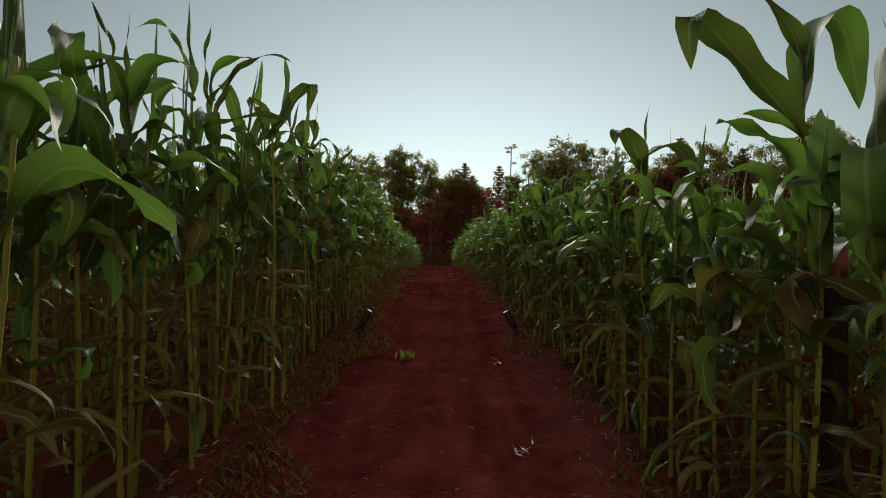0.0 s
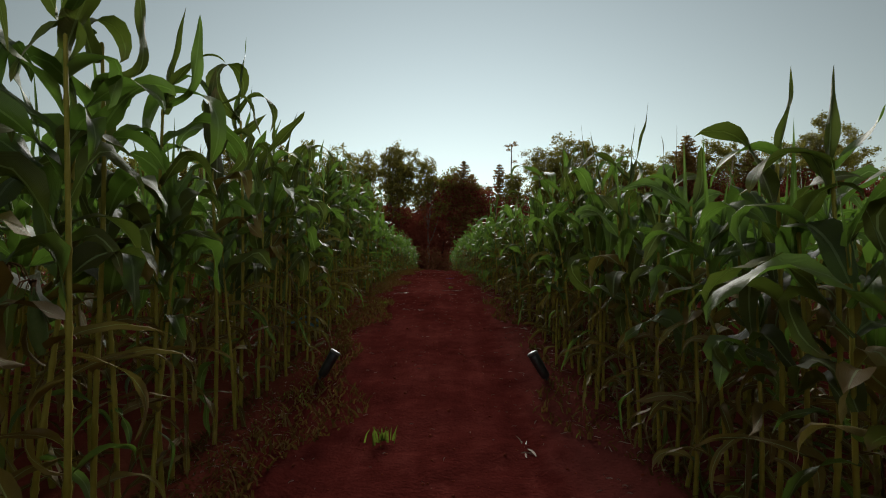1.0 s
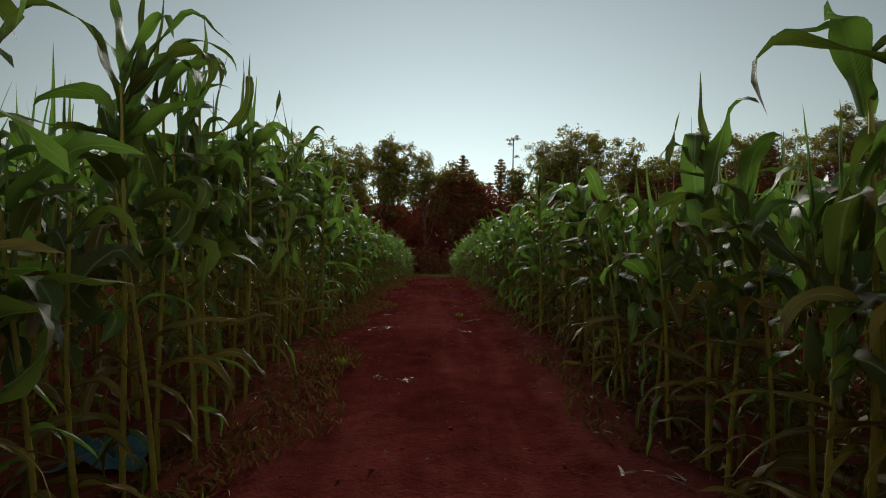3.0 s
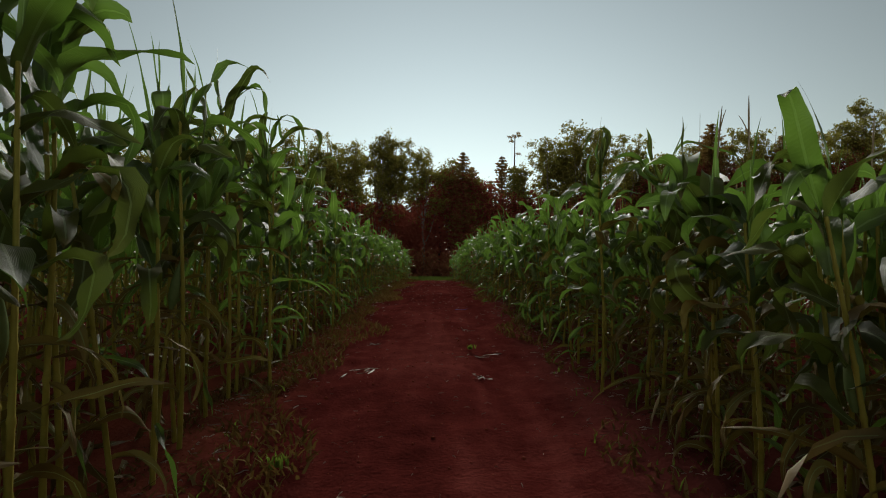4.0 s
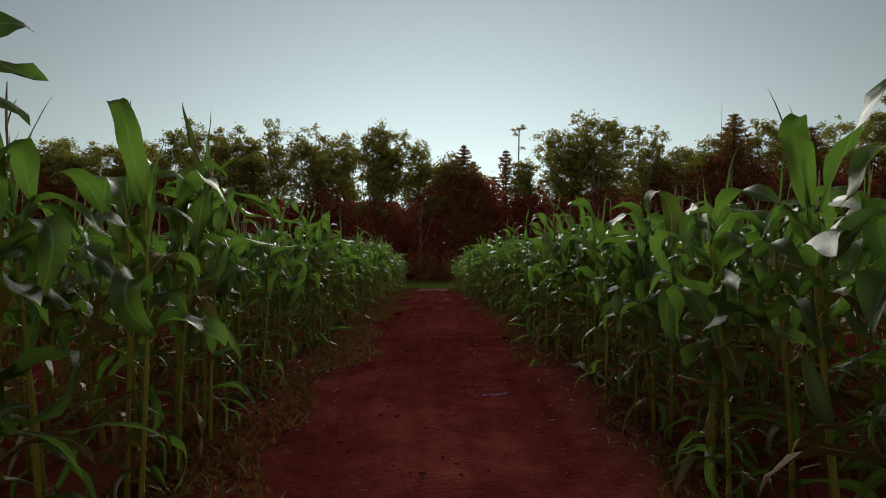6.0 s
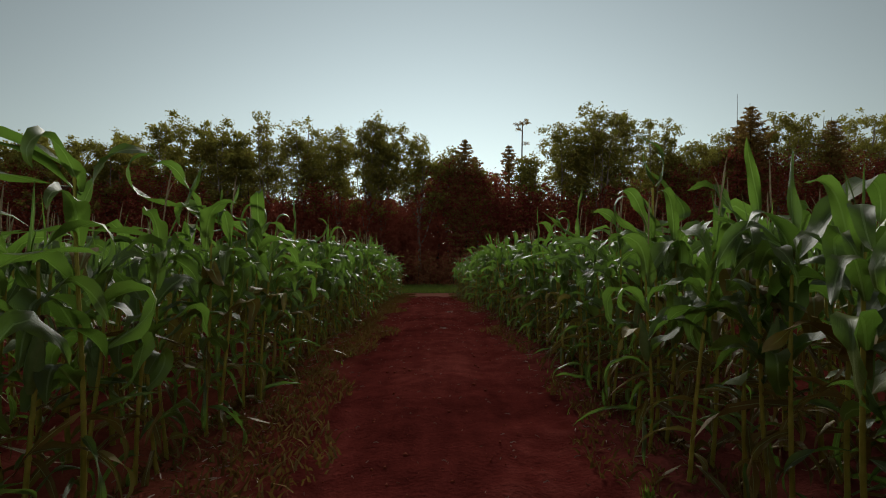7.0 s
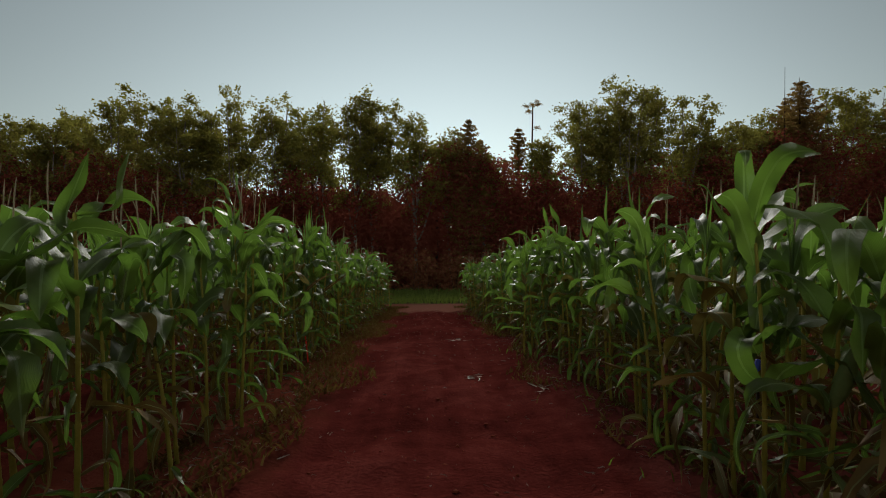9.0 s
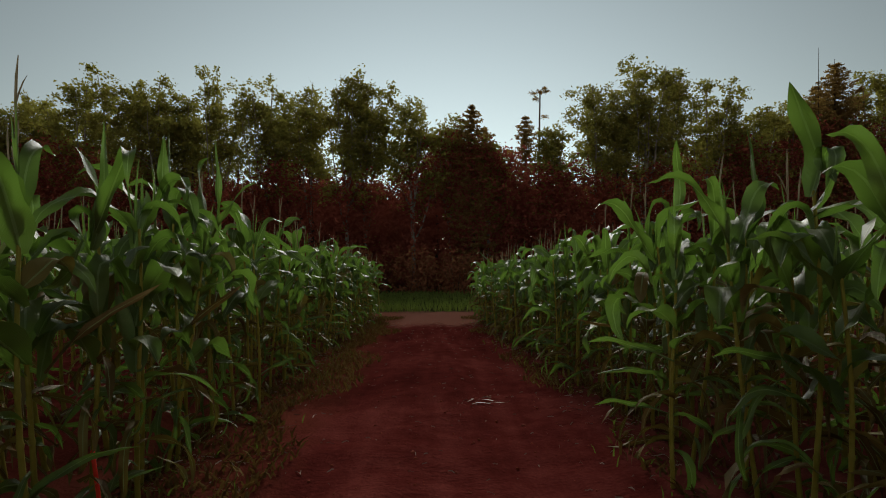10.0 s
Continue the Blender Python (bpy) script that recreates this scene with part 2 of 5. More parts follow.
def lumps(x, y, seed):
    """A few octaves of soft unevenness."""
    r = np.random.default_rng(seed)
    total = np.zeros_like(x)
    for wave, amp, count in ((1.6, 0.012, 6), (0.55, 0.008, 8), (0.22, 0.006, 10), (0.11, 0.004, 10)):
        for _ in range(count):
            a, ph = r.uniform(0, 6.283, 2)
            k = 6.283 / (wave * r.uniform(0.7, 1.4))
            total += amp * np.sin(k * (np.cos(a) * x + np.sin(a) * y) + ph) / math.sqrt(count)
    return total


gx = np.concatenate([[-400, -150, -60, -30, -16, -10, -7, -5, -4, -3.2, -2.6], np.arange(-2.2, 1.9, 0.07), [2.1, 2.5, 3.2, 4, 5, 7, 10, 16, 30, 60, 150, 400]])
gy = np.concatenate([[-400, -100, -30, -12, -6, -3], np.arange(-1.5, 26, 0.075), np.arange(26, 38, 0.25), np.arange(38, 72, 1.0), [80, 100, 150, 300, 900]])
X, Y = np.meshgrid(gx, gy)
mid_x = (left_row(Y) + right_row(Y)) / 2
half_x = (right_row(Y) - left_row(Y)) / 2
away = np.abs(X - mid_x) / half_x
bank = 0.05 * np.exp(-((away - 0.95) / 0.14) ** 2) - 0.035 * np.exp(-(((away - 0.45) / 0.16) ** 2))
near = np.clip((45 - Y) / 10, 0, 1) * np.clip((8 - np.abs(X)) / 4, 0, 1)
Z = lie(Y) + near * (lumps(X, Y, 3) + bank * (Y < 34))
ground = mesh_object("ground", np.stack([X, Y, Z], -1).reshape(-1, 3), grid_faces(len(gy), len(gx)), earth)
tagged(ground, "reddish brown bare field soil, sod beyond", "ground", kind="structure")


# ---------------------------------------------------------------- maize: blades, stalks, tassels, ears
def blade(length, width, rise, droop, bend=1.6, fold=0.5, wave=0.012, twist=0.0, sway=0.0, kink=0.0, segs=14, cols=5, seed=0, crook=9):
    """One maize leaf growing from the origin along +x: rise is its first slope in degrees, droop how far it turns down to its tip."""
    r = np.random.default_rng(seed)
    s = np.linspace(0, 1, segs + 1)
    turn = s ** bend
    if kink:
        turn = 0.25 * s + 0.75 / (1 + np.exp(-(s - kink) / 0.04))
    slope = np.radians(rise - droop * turn + np.cumsum(r.normal(0, crook, segs + 1)) * s)
    yaw = np.radians(sway) * s ** 1.5
    step = length / segs
    dx, dz = np.cos(slope) * step, np.sin(slope) * step
    px = np.concatenate([[0], np.cumsum(dx[:-1] * np.cos(yaw[:-1]))])
    py = np.concatenate([[0], np.cumsum(dx[:-1] * np.sin(yaw[:-1]))])
    pz = np.concatenate([[0], np.cumsum(dz[:-1])])
    w = width * np.interp(s, (0, 0.06, 0.16, 0.32, 0.58, 0.78, 0.92, 1), (0.42, 0.62, 0.88, 1.0, 0.96, 0.72, 0.36, 0.015))
    if fold >= 0.8:
        w = width * np.interp(s, (0, 0.12, 0.3, 0.6, 0.85, 1), (0.7, 1.0, 0.95, 0.62, 0.24, 0.012))
    u = np.linspace(-1, 1, cols)
    tw = np.radians(twist) * s
    ph = r.uniform(0, 6.283, 2)
    side = np.stack([-np.sin(yaw), np.cos(yaw), 0 * s], -1)
    ahead = np.stack([np.cos(slope) * np.cos(yaw), np.cos(slope) * np.sin(yaw), np.sin(slope)], -1)
    up = np.cross(ahead, side)
    c, n = np.cos(tw)[:, None], np.sin(tw)[:, None]
    side, up = c * side + n * up, c * up - n * side
    f = fold * (1 - 0.75 * s)
    spread = np.cos(f)[:, None] * u[None, :] * w[:, None] / 2
    lift = np.sin(f)[:, None] * np.abs(u)[None, :] * w[:, None] / 2
    ripple = wave * np.sin(s * length * 26 + ph[0])[:, None] * np.maximum(u, 0)[None, :] ** 2 + wave * np.sin(s * length * 23 + ph[1])[:, None] * np.maximum(-u, 0)[None, :] ** 2
    lift = lift + ripple * np.clip(w / width, 0, 1)[:, None]
    co = np.stack([px, py, pz], -1)[:, None, :] + spread[..., None] * side[:, None, :] + lift[..., None] * up[:, None, :]
    uv = np.stack(np.broadcast_arrays((u[None, :] + 1) / 2, s[:, None]), -1)
    return co.reshape(-1, 3), grid_faces(segs + 1, cols), uv.reshape(-1, 2)


def tube(points, radii, sides=7):
    """A round bar through points."""
    points, radii = np.asarray(points, float), np.asarray(radii, float)
    t = np.gradient(points, axis=0)
    t /= np.linalg.norm(t, axis=1, keepdims=True) + 1e-9
    ref = np.where(np.abs(t[:, 2:3]) > 0.9, np.array([[1.0, 0, 0]]), np.array([[0, 0, 1.0]]))
    a = np.cross(t, ref)
    a /= np.linalg.norm(a, axis=1, keepdims=True) + 1e-9
    b = np.cross(t, a)
    ang = np.linspace(0, 2 * math.pi, sides, endpoint=False)
    co = points[:, None, :] + radii[:, None, None] * (np.cos(ang)[None, :, None] * a[:, None, :] + np.sin(ang)[None, :, None] * b[:, None, :])
    i = np.arange(len(points) - 1)[:, None] * sides
    j = np.arange(sides)[None, :]
    k = (j + 1) % sides
    f = np.stack([i + j, i + k, i + sides + k, i + sides + j], -1).reshape(-1, 4)
    return co.reshape(-1, 3), f


def merged(pieces):
    """Joins (verts, faces[, uvs]) pieces."""
    vs, fs, us, n = [], [], [], 0
    for p in pieces:
        vs.append(p[0])
        fs.append(p[1] + n)
        us.append(p[2] if len(p) > 2 else np.full((len(p[0]), 2), 0.3))
        n += len(p[0])
    return np.concatenate(vs), np.concatenate(fs), np.concatenate(us)


def stalk_shape(seed, sides=7, nodes=8, joints=True):
    """A stalk 1 m tall with swollen joints, thinner towards the top, a little crooked."""
    r = np.random.default_rng(seed)
    z, rad = [0.0], [0.014]
    for k in range(1, nodes + 1):
        h = (k / nodes) ** 0.9
        body = 0.0125 * (1 - 0.5 * h)
        if joints:
            z += [h - 0.012, h, h + 0.010]
            rad += [body, body * 1.28, body * 0.96]
        else:
            z += [h]
            rad += [body]
    z, rad = np.array(z), np.array(rad)
    ph = r.uniform(0, 6.283, 2)
    x = 0.012 * np.sin(z * 5 + ph[0]) - 0.012 * math.sin(ph[0])
    y = 0.012 * np.sin(z * 4 + ph[1]) - 0.012 * math.sin(ph[1])
    return tube(np.stack([x, y, z - 0.03], -1), rad, sides)


def tassel_shape(seed, branches=1):
    """A thin upright spike with a few slender side branches."""
    r = np.random.default_rng(seed)
    pieces = [tube([(0, 0, -0.08), (0.004, 0, 0.08), (0.01, 0.004, 0.2), (0.018, 0.01, 0.30)], (0.005, 0.006, 0.006, 0.002), 5)]
    for k in range(branches):
        a, h, ln = r.uniform(0, 6.283), r.uniform(0.02, 0.10), r.uniform(0.10, 0.17)
        d = np.array([math.cos(a), math.sin(a), 0])
        pts = [np.array((0, 0, h)), d * ln * 0.14 + (0, 0, h + ln * 0.5), d * ln * 0.28 + (0, 0, h + ln * 0.85), d * ln * 0.42 + (0, 0, h + ln * 1.1)]
        pieces.append(tube(pts, (0.004, 0.0045, 0.004, 0.0015), 4))
    return merged(pieces)[:2]


def ear_shape(seed):
    """A husked ear leaning from the stalk."""
    t = np.linspace(0, 1, 8)
    rad = 0.026 * np.array((0.35, 0.8, 1.0, 1.02, 0.95, 0.75, 0.5, 0.2))
    return tube(np.stack([0.05 * t + 0.015, 0 * t, 0.22 * t], -1), rad, 8)


def silk_shape(seed):
    r = np.random.default_rng(seed)
    pieces = []
    for k in range(9):
        a = r.uniform(0, 6.283)
        d = np.array((math.cos(a), math.sin(a), 0)) * r.uniform(0.01, 0.03)
        p = np.array((0.065, 0, 0.215))
        pieces.append(tube([p, p + d * 0.5 + (0, 0, 0.03), p + d + (0.01, 0, 0.02), p + d * 1.4 + (0.015, 0, -0.02)], (0.003, 0.003, 0.002, 0.001), 3))
    return merged(pieces)[:2]


# kinds of blade: (length, width, rise, droop, bend, fold, twist)
def blade_numbers(kind, r):
    kink = r.uniform(0.30, 0.66) if r.random() < 0.7 else 0.0
    if kind == "low":
        return dict(length=r.uniform(0.20, 0.46), width=r.uniform(0.018, 0.048), rise=r.uniform(-30, 60), droop=r.uniform(60, 140), bend=r.uniform(0.5, 1.3), fold=r.uniform(0.3, 1.0), twist=r.uniform(-260, 260), sway=r.uniform(-70, 70), wave=0.016)
    if kind == "mid":
        return dict(length=r.uniform(0.30, 0.58), width=r.uniform(0.064, 0.108), rise=r.uniform(30, 70), droop=r.uniform(95, 165), bend=r.uniform(0.9, 1.9), fold=r.uniform(0.2, 0.6), twist=r.uniform(-90, 90), sway=r.uniform(-45, 45), wave=0.030, kink=kink)
    if kind == "high":
        return dict(length=r.uniform(0.30, 0.56), width=r.uniform(0.064, 0.108), rise=r.uniform(50, 82), droop=r.uniform(90, 175), bend=r.uniform(1.3, 2.6), fold=r.uniform(0.2, 0.6), twist=r.uniform(-80, 80), sway=r.uniform(-30, 30), wave=0.024, kink=kink)
    return dict(length=r.uniform(0.38, 0.60), width=r.uniform(0.022, 0.040), rise=r.uniform(76, 94), droop=r.uniform(-4, 14), bend=1.5, fold=0.95, twist=r.uniform(-30, 30), sway=r.uniform(-6, 6), wave=0.004, crook=3)


KINDS = {"low": 24, "mid": 26, "high": 22, "spear": 8}


def blade_set(segs, cols, seed):
    r = np.random.default_rng(seed)
    return {k: [blade(seed=seed + 50 * i, segs=segs, cols=cols, **blade_numbers(k, r)) for i in range(n)] for k, n in KINDS.items()}


def plant_plan(tall, r, lush=1.0):
    """Where the leaves of one plant sit: kind, which one, height on the stalk, turn, size."""
    stem = tall * (0.66 if tall > 1.8 else 0.70)
    plane = r.uniform(0, math.pi)
    bare = 0.16 if tall > 2.0 else 0.10
    count = int(round((10.5 + 2.0 * tall) * lush))
    leaves = []
    for k in range(count):
        h = bare + (0.97 - bare) * (k + r.uniform(-0.2, 0.2)) / (count - 1)
        kind = "low" if h < bare + 0.42 + r.normal(0, 0.05) else "mid" if h < 0.78 else "high"
        if kind == "low" and r.random() < (0.28 if tall > 2.0 else 0.08):
            continue
        turn = plane + math.pi * (k % 2) + r.normal(0, 0.6)
        size = (0.66 + 0.15 * tall) * r.uniform(0.85, 1.12)
        leaves.append((kind, int(r.integers(KINDS[kind])), h * stem, turn, size))
    for k in range(1 + int(r.random() < 0.45)):
        leaves.append(("spear", int(r.integers(KINDS["spear"])), stem * (0.93 + 0.04 * k), r.uniform(0, 6.283), (tall - stem * 0.95) / 0.52 * r.uniform(0.4, 0.78)))
    return stem, leaves


def grown(tall, r):
    """A plant's own height: most near the row's, a few well above it."""
    return tall * (r.uniform(1.03, 1.08) if r.random() < 0.08 else r.uniform(0.88, 1.04))


def left_height(y):
    return np.interp(y, (0, 2, 3.2, 3.5, 5.3, 5.8, 6.4, 6.9, 7.5, 10.3, 10.8, 11.6, 12.5, 14.5, 20, 23), (2.62, 2.55, 2.45, 2.28, 2.28, 2.0, 1.92, 2.25, 2.42, 2.45, 2.12, 1.98, 1.74, 1.50, 1.46, 1.64))


def right_height(y):
    return np.interp(y, (0, 1.4, 2.5, 3.5, 4.1, 5.0, 5.9, 8, 11, 13, 16, 20, 23), (2.15, 1.95, 1.84, 1.92, 2.12, 2.10, 1.84, 1.84, 1.83, 1.61, 1.53, 1.52, 1.54))


fine_blades = blade_set(12, 5, 100)


def faded(kind, i, y):
    """Whether a leaf takes the dried tone: low ones do dry; past y 10 fewer, painting the hazy far rows lighter."""
    return kind == "low" and (i % 5 != 0 if y < 10 else i % 5 > 2) or kind == "mid" and i % 6 == 0


def leaf_meshes(y):
    # before y 10 some leaves take the darker copy, painting close plants dimmer
    greens = {"mid": (leaf_mat, leaf_olive_dim), "high": (leaf_mat, leaf_mat, leaf_olive_dim)} if y < 10 else {}
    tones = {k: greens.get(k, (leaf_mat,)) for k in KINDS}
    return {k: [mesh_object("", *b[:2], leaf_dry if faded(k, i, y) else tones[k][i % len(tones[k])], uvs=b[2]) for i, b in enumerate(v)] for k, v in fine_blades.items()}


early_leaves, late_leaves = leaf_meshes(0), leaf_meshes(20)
stalk_meshes = [mesh_object("", *stalk_shape(200 + i), stalk_mat) for i in range(6)]
tassel_meshes = [mesh_object("", *tassel_shape(300 + i), tassel_mat) for i in range(4)]
ear_meshes = [mesh_object("", *ear_shape(400 + i), husk_mat) for i in range(2)]
silk_meshes = [mesh_object("", *silk_shape(500 + i), silk_mat) for i in range(2)]


def hang(name, me, parent, m):
    ob = new(name, me)
    ob.parent = parent
    ob.matrix_basis = m
    return ob


def maize_plant(x, y, tall, r, label, group, own=(), tassel=False, ear=False, lean=3.0):
    root = new("maize_plant")
    root.empty_display_size = 0.1
    z = float(lie(y))
    root.matrix_basis = pose(x, y, z, r.normal(0, lean), r.normal(0, lean), 0)
    tagged(root, label, "maize plant", group)
    stem, plan = plant_plan(tall, r)
    if own:
        low = ((0.82 if x > 0 else 0.9) if len(own) > 3 else 0.97) * max(spec[0] for spec in own)
        plan = [p for p in plan if p[2] < low and p[0] != "spear"]
        stem = max(stem, max(spec[0] for spec in own) + 0.02)
    thick = 0.62 + 0.15 * tall
    hang("stalk", stalk_meshes[int(r.integers(6))], root, Matrix.Diagonal((thick, thick, stem, 1)))
    for kind, which, h, turn, size in plan:
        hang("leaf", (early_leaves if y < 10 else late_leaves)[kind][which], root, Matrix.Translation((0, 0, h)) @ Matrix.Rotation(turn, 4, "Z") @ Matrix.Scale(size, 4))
    for k, (h, turn, numbers) in enumerate(own):
        bv = blade(seed=int(h * 1000) + k, segs=18, cols=5, **numbers)
        # every second upper leaf is painted dimmer on the nearer plants
        hang("leaf", mesh_object("", *bv[:2], leaf_olive_dim if k % 2 == 0 and y < 14 else leaf_mat, uvs=bv[2]), root, Matrix.Translation((0, 0, h)) @ Matrix.Rotation(radians(turn), 4, "Z"))
    if tassel:
        tagged(hang("tassel", tassel_meshes[int(r.integers(4))], root, Matrix.Translation((0, 0, stem + 0.12 * tall)) @ Matrix.Scale(0.62, 4)), "pale straw-coloured tassel")
    if ear:
        m = Matrix.Translation((0, 0, stem * r.uniform(0.45, 0.6))) @ Matrix.Rotation(r.uniform(0, 6.283), 4, "Z")
        husk = hang("ear", ear_meshes[int(r.integers(2))], root, m)
        tagged(hang("silk", silk_meshes[int(r.integers(2))], husk, Matrix.Identity(4)), "reddish brown silk")
    return root


def shape(length, width, rise, droop, bend=1.6, kink=0.0, twist=0.0, fold=0.45, sway=0.0):
    return dict(length=length, width=width, rise=rise, droop=droop, bend=bend, kink=kink, twist=twist, fold=fold, sway=sway, wave=0.014, crook=1.2)


# plants that stand out of their row: side, x, y, height, their upper leaves (height, turn, shape)
STANDOUT = []


def standing_out(side, x, y, tall, leaves):
    STANDOUT.append((side, x, y, tall, leaves))


standing_out("right", 1.18, 0.77, 2.50, (
    (1.55, 185, shape(0.77, 0.130, 54, 169, kink=0.76, sway=53)), (1.55, 180, shape(0.37, 0.050, 36, 120, kink=0.54, sway=-58)), (1.69, 172, shape(0.39, 0.062, 93, 80, bend=1.4, sway=30)),
    (1.65, 9, shape(0.71, 0.130, 86, 164, kink=0.47, sway=25)), (1.53, 346, shape(0.38, 0.116, -21, 85, bend=1.4, sway=24)),
))
standing_out("right", 1.20, 0.50, 2.10, (
    (1.42, 188, shape(0.42, 0.098, 86, -36, kink=0.77, sway=-58)), (1.36, 222, shape(0.63, 0.111, 55, 192, kink=0.25, sway=-3)),
))
standing_out("right", 1.18, 1.45, 1.95, (
    (1.47, 8, shape(0.27, 0.032, 81, -4, kink=0.31, sway=-44, fold=0.8)), (1.48, 173, shape(0.16, 0.050, 63, 75, kink=0.45, sway=-59)), (1.39, 173, shape(0.32, 0.095, 71, 159, kink=0.25, sway=20)),
))
standing_out("right", 1.16, 2.08, 2.46, (
    (1.55, 204, shape(0.47, 0.139, 71, 208, bend=2.8, sway=29, fold=0.25)), (1.52, 2, shape(0.50, 0.043, 87, 18, bend=2.9, fold=0.8)), (1.65, 5, shape(0.74, 0.185, 35, 125, kink=0.26, sway=-50, fold=0.25)),
    (1.59, 191, shape(0.30, 0.061, 63, 147, bend=0.7, sway=8)),
))
standing_out("right", 1.17, 2.51, 2.17, (
    (1.47, 189, shape(0.32, 0.045, 94, -1, kink=0.63, sway=27, fold=0.8)), (1.44, 340, shape(0.25, 0.053, 49, -24, bend=2.0, sway=-27)), (1.46, 165, shape(0.33, 0.091, 78, 149, bend=0.6, sway=42)),
))
standing_out("right", 1.17, 2.76, 2.24, (
    (1.52, 358, shape(0.35, 0.042, 69, -19, bend=0.9, sway=42, fold=0.8)), (1.50, 155, shape(0.33, 0.064, 127, 216, bend=0.5, sway=-9)),
))
standing_out("right", 1.16, 3.32, 2.07, (
    (1.40, 18, shape(0.29, 0.050, 54, -75, bend=1.1, sway=60)), (1.30, 182, shape(0.20, 0.067, 29, 35, bend=1.9, sway=-38)),
))
standing_out("right", 1.16, 3.70, 2.14, (
    (1.45, 182, shape(0.34, 0.050, 101, 9, kink=0.25, sway=-38, fold=0.8)), (1.40, 168, shape(0.19, 0.063, 72, 133, kink=0.42, sway=-3)),
))
standing_out("right", 1.15, 4.12, 2.32, (
    (1.54, 357, shape(0.54, 0.041, 74, -6, bend=2.0, sway=24, fold=0.8)), (1.52, 184, shape(0.41, 0.036, 92, -4, bend=1.5, sway=-36, fold=0.8)), (1.57, 172, shape(0.44, 0.069, 52, 108, kink=0.59)),
    (1.28, 174, shape(0.28, 0.067, 81, 195, bend=2.0, sway=22)),
))
standing_out("right", 1.14, 4.60, 2.31, (
    (1.56, 4, shape(0.41, 0.037, 104, -1, bend=3.9, sway=-23, fold=0.8)), (1.44, 177, shape(0.67, 0.103, 153, 325, bend=2.4, sway=-59)), (1.45, 0, shape(0.43, 0.124, 47, 130, kink=0.42, sway=17)),
    (1.54, 317, shape(0.34, 0.052, 79, 213, kink=0.65, sway=-60)),
))
standing_out("right", 1.15, 4.95, 2.19, (
    (1.47, 181, shape(0.60, 0.054, 81, -2, bend=0.6, fold=0.8)), (1.48, 7, shape(0.57, 0.074, 78, 173, kink=0.57, sway=16)), (1.45, 195, shape(0.63, 0.077, 70, 218, kink=0.54, sway=51)),
))
standing_out("right", 1.13, 5.20, 2.26, (
    (1.51, 173, shape(0.29, 0.043, 90, 186, bend=0.9, sway=-30)), (1.53, 206, shape(0.35, 0.116, 130, 166, bend=1.0, sway=60)), (1.38, 204, shape(0.35, 0.045, 18, -54, kink=0.25, sway=50)),
))
standing_out("right", 1.13, 5.66, 2.28, (
    (1.54, 4, shape(0.38, 0.066, 101, 11, bend=1.6, sway=-35, fold=0.8)), (1.54, 7, shape(0.48, 0.035, 81, 11, bend=1.3, sway=-9, fold=0.8)), (1.51, 350, shape(0.46, 0.061, 65, 134, kink=0.84)),
    (1.51, 181, shape(0.75, 0.069, 40, 209, bend=4.0, sway=49)), (1.23, 172, shape(0.81, 0.055, 51, 165, kink=0.78, sway=-26)), (1.49, 118, shape(0.26, 0.027, 67, 136, kink=0.58, sway=-57)),
    (1.23, 178, shape(0.43, 0.099, 67, 226, kink=0.62, sway=57)),
))
standing_out("right", 1.10, 6.10, 2.41, (
    (1.62, 354, shape(0.56, 0.053, 38, -37, kink=0.25)), (1.63, 198, shape(0.51, 0.061, 173, 149, bend=0.9, sway=60)),
))
standing_out("right", 1.10, 6.95, 2.13, (
    (1.44, 186, shape(0.39, 0.037, 73, -17, kink=0.25, sway=57, fold=0.8)), (1.09, 281, shape(0.71, 0.113, 119, 215, kink=0.69, sway=-59)), (1.35, 172, shape(0.44, 0.032, 10, -103, kink=0.37, sway=7)),
))
standing_out("right", 1.10, 8.80, 1.64, (
    (1.11, 190, shape(0.39, 0.062, 59, 157, kink=0.74, sway=51)), (1.06, 189, shape(0.50, 0.092, 51, 129, kink=0.68, sway=54)),
))
standing_out("right", 1.10, 9.12, 2.00, (
    (1.35, 182, shape(0.34, 0.036, 90, -8, bend=1.5, fold=0.8)), (1.13, 35, shape(0.63, 0.130, 88, 293, bend=3.0, sway=41)), (1.09, 182, shape(0.25, 0.100, 91, 131, kink=0.51, sway=-46)),
))
standing_out("right", 1.10, 9.36, 2.02, (
    (1.35, 197, shape(0.34, 0.036, 59, -24, kink=0.25)), (1.35, 6, shape(0.58, 0.034, 70, 96, kink=0.45, sway=-20)), (1.37, 188, shape(0.24, 0.027, 15, -53, kink=0.25, sway=-46)),
))
standing_out("right", 0.92, 9.86, 2.29, (
    (1.55, 178, shape(0.60, 0.052, 110, 195, kink=0.38, sway=-6)), (1.38, 171, shape(0.33, 0.090, 15, -95, kink=0.27, sway=-30)), (1.30, 9, shape(0.51, 0.105, 91, 30, bend=1.2, sway=56, fold=0.8)),
    (1.36, 183, shape(0.25, 0.045, 1, -8, bend=2.2, sway=-10)), (1.43, 359, shape(0.38, 0.051, 89, 24, bend=2.5, sway=49, fold=0.8)), (1.49, 3, shape(0.37, 0.023, 103, 18, kink=0.26, sway=-7, fold=0.8)),
    (1.38, 353, shape(0.40, 0.101, 52, 155, kink=0.65, sway=-5)), (1.27, 15, shape(0.72, 0.112, 51, 157, bend=3.2, sway=54)),
))
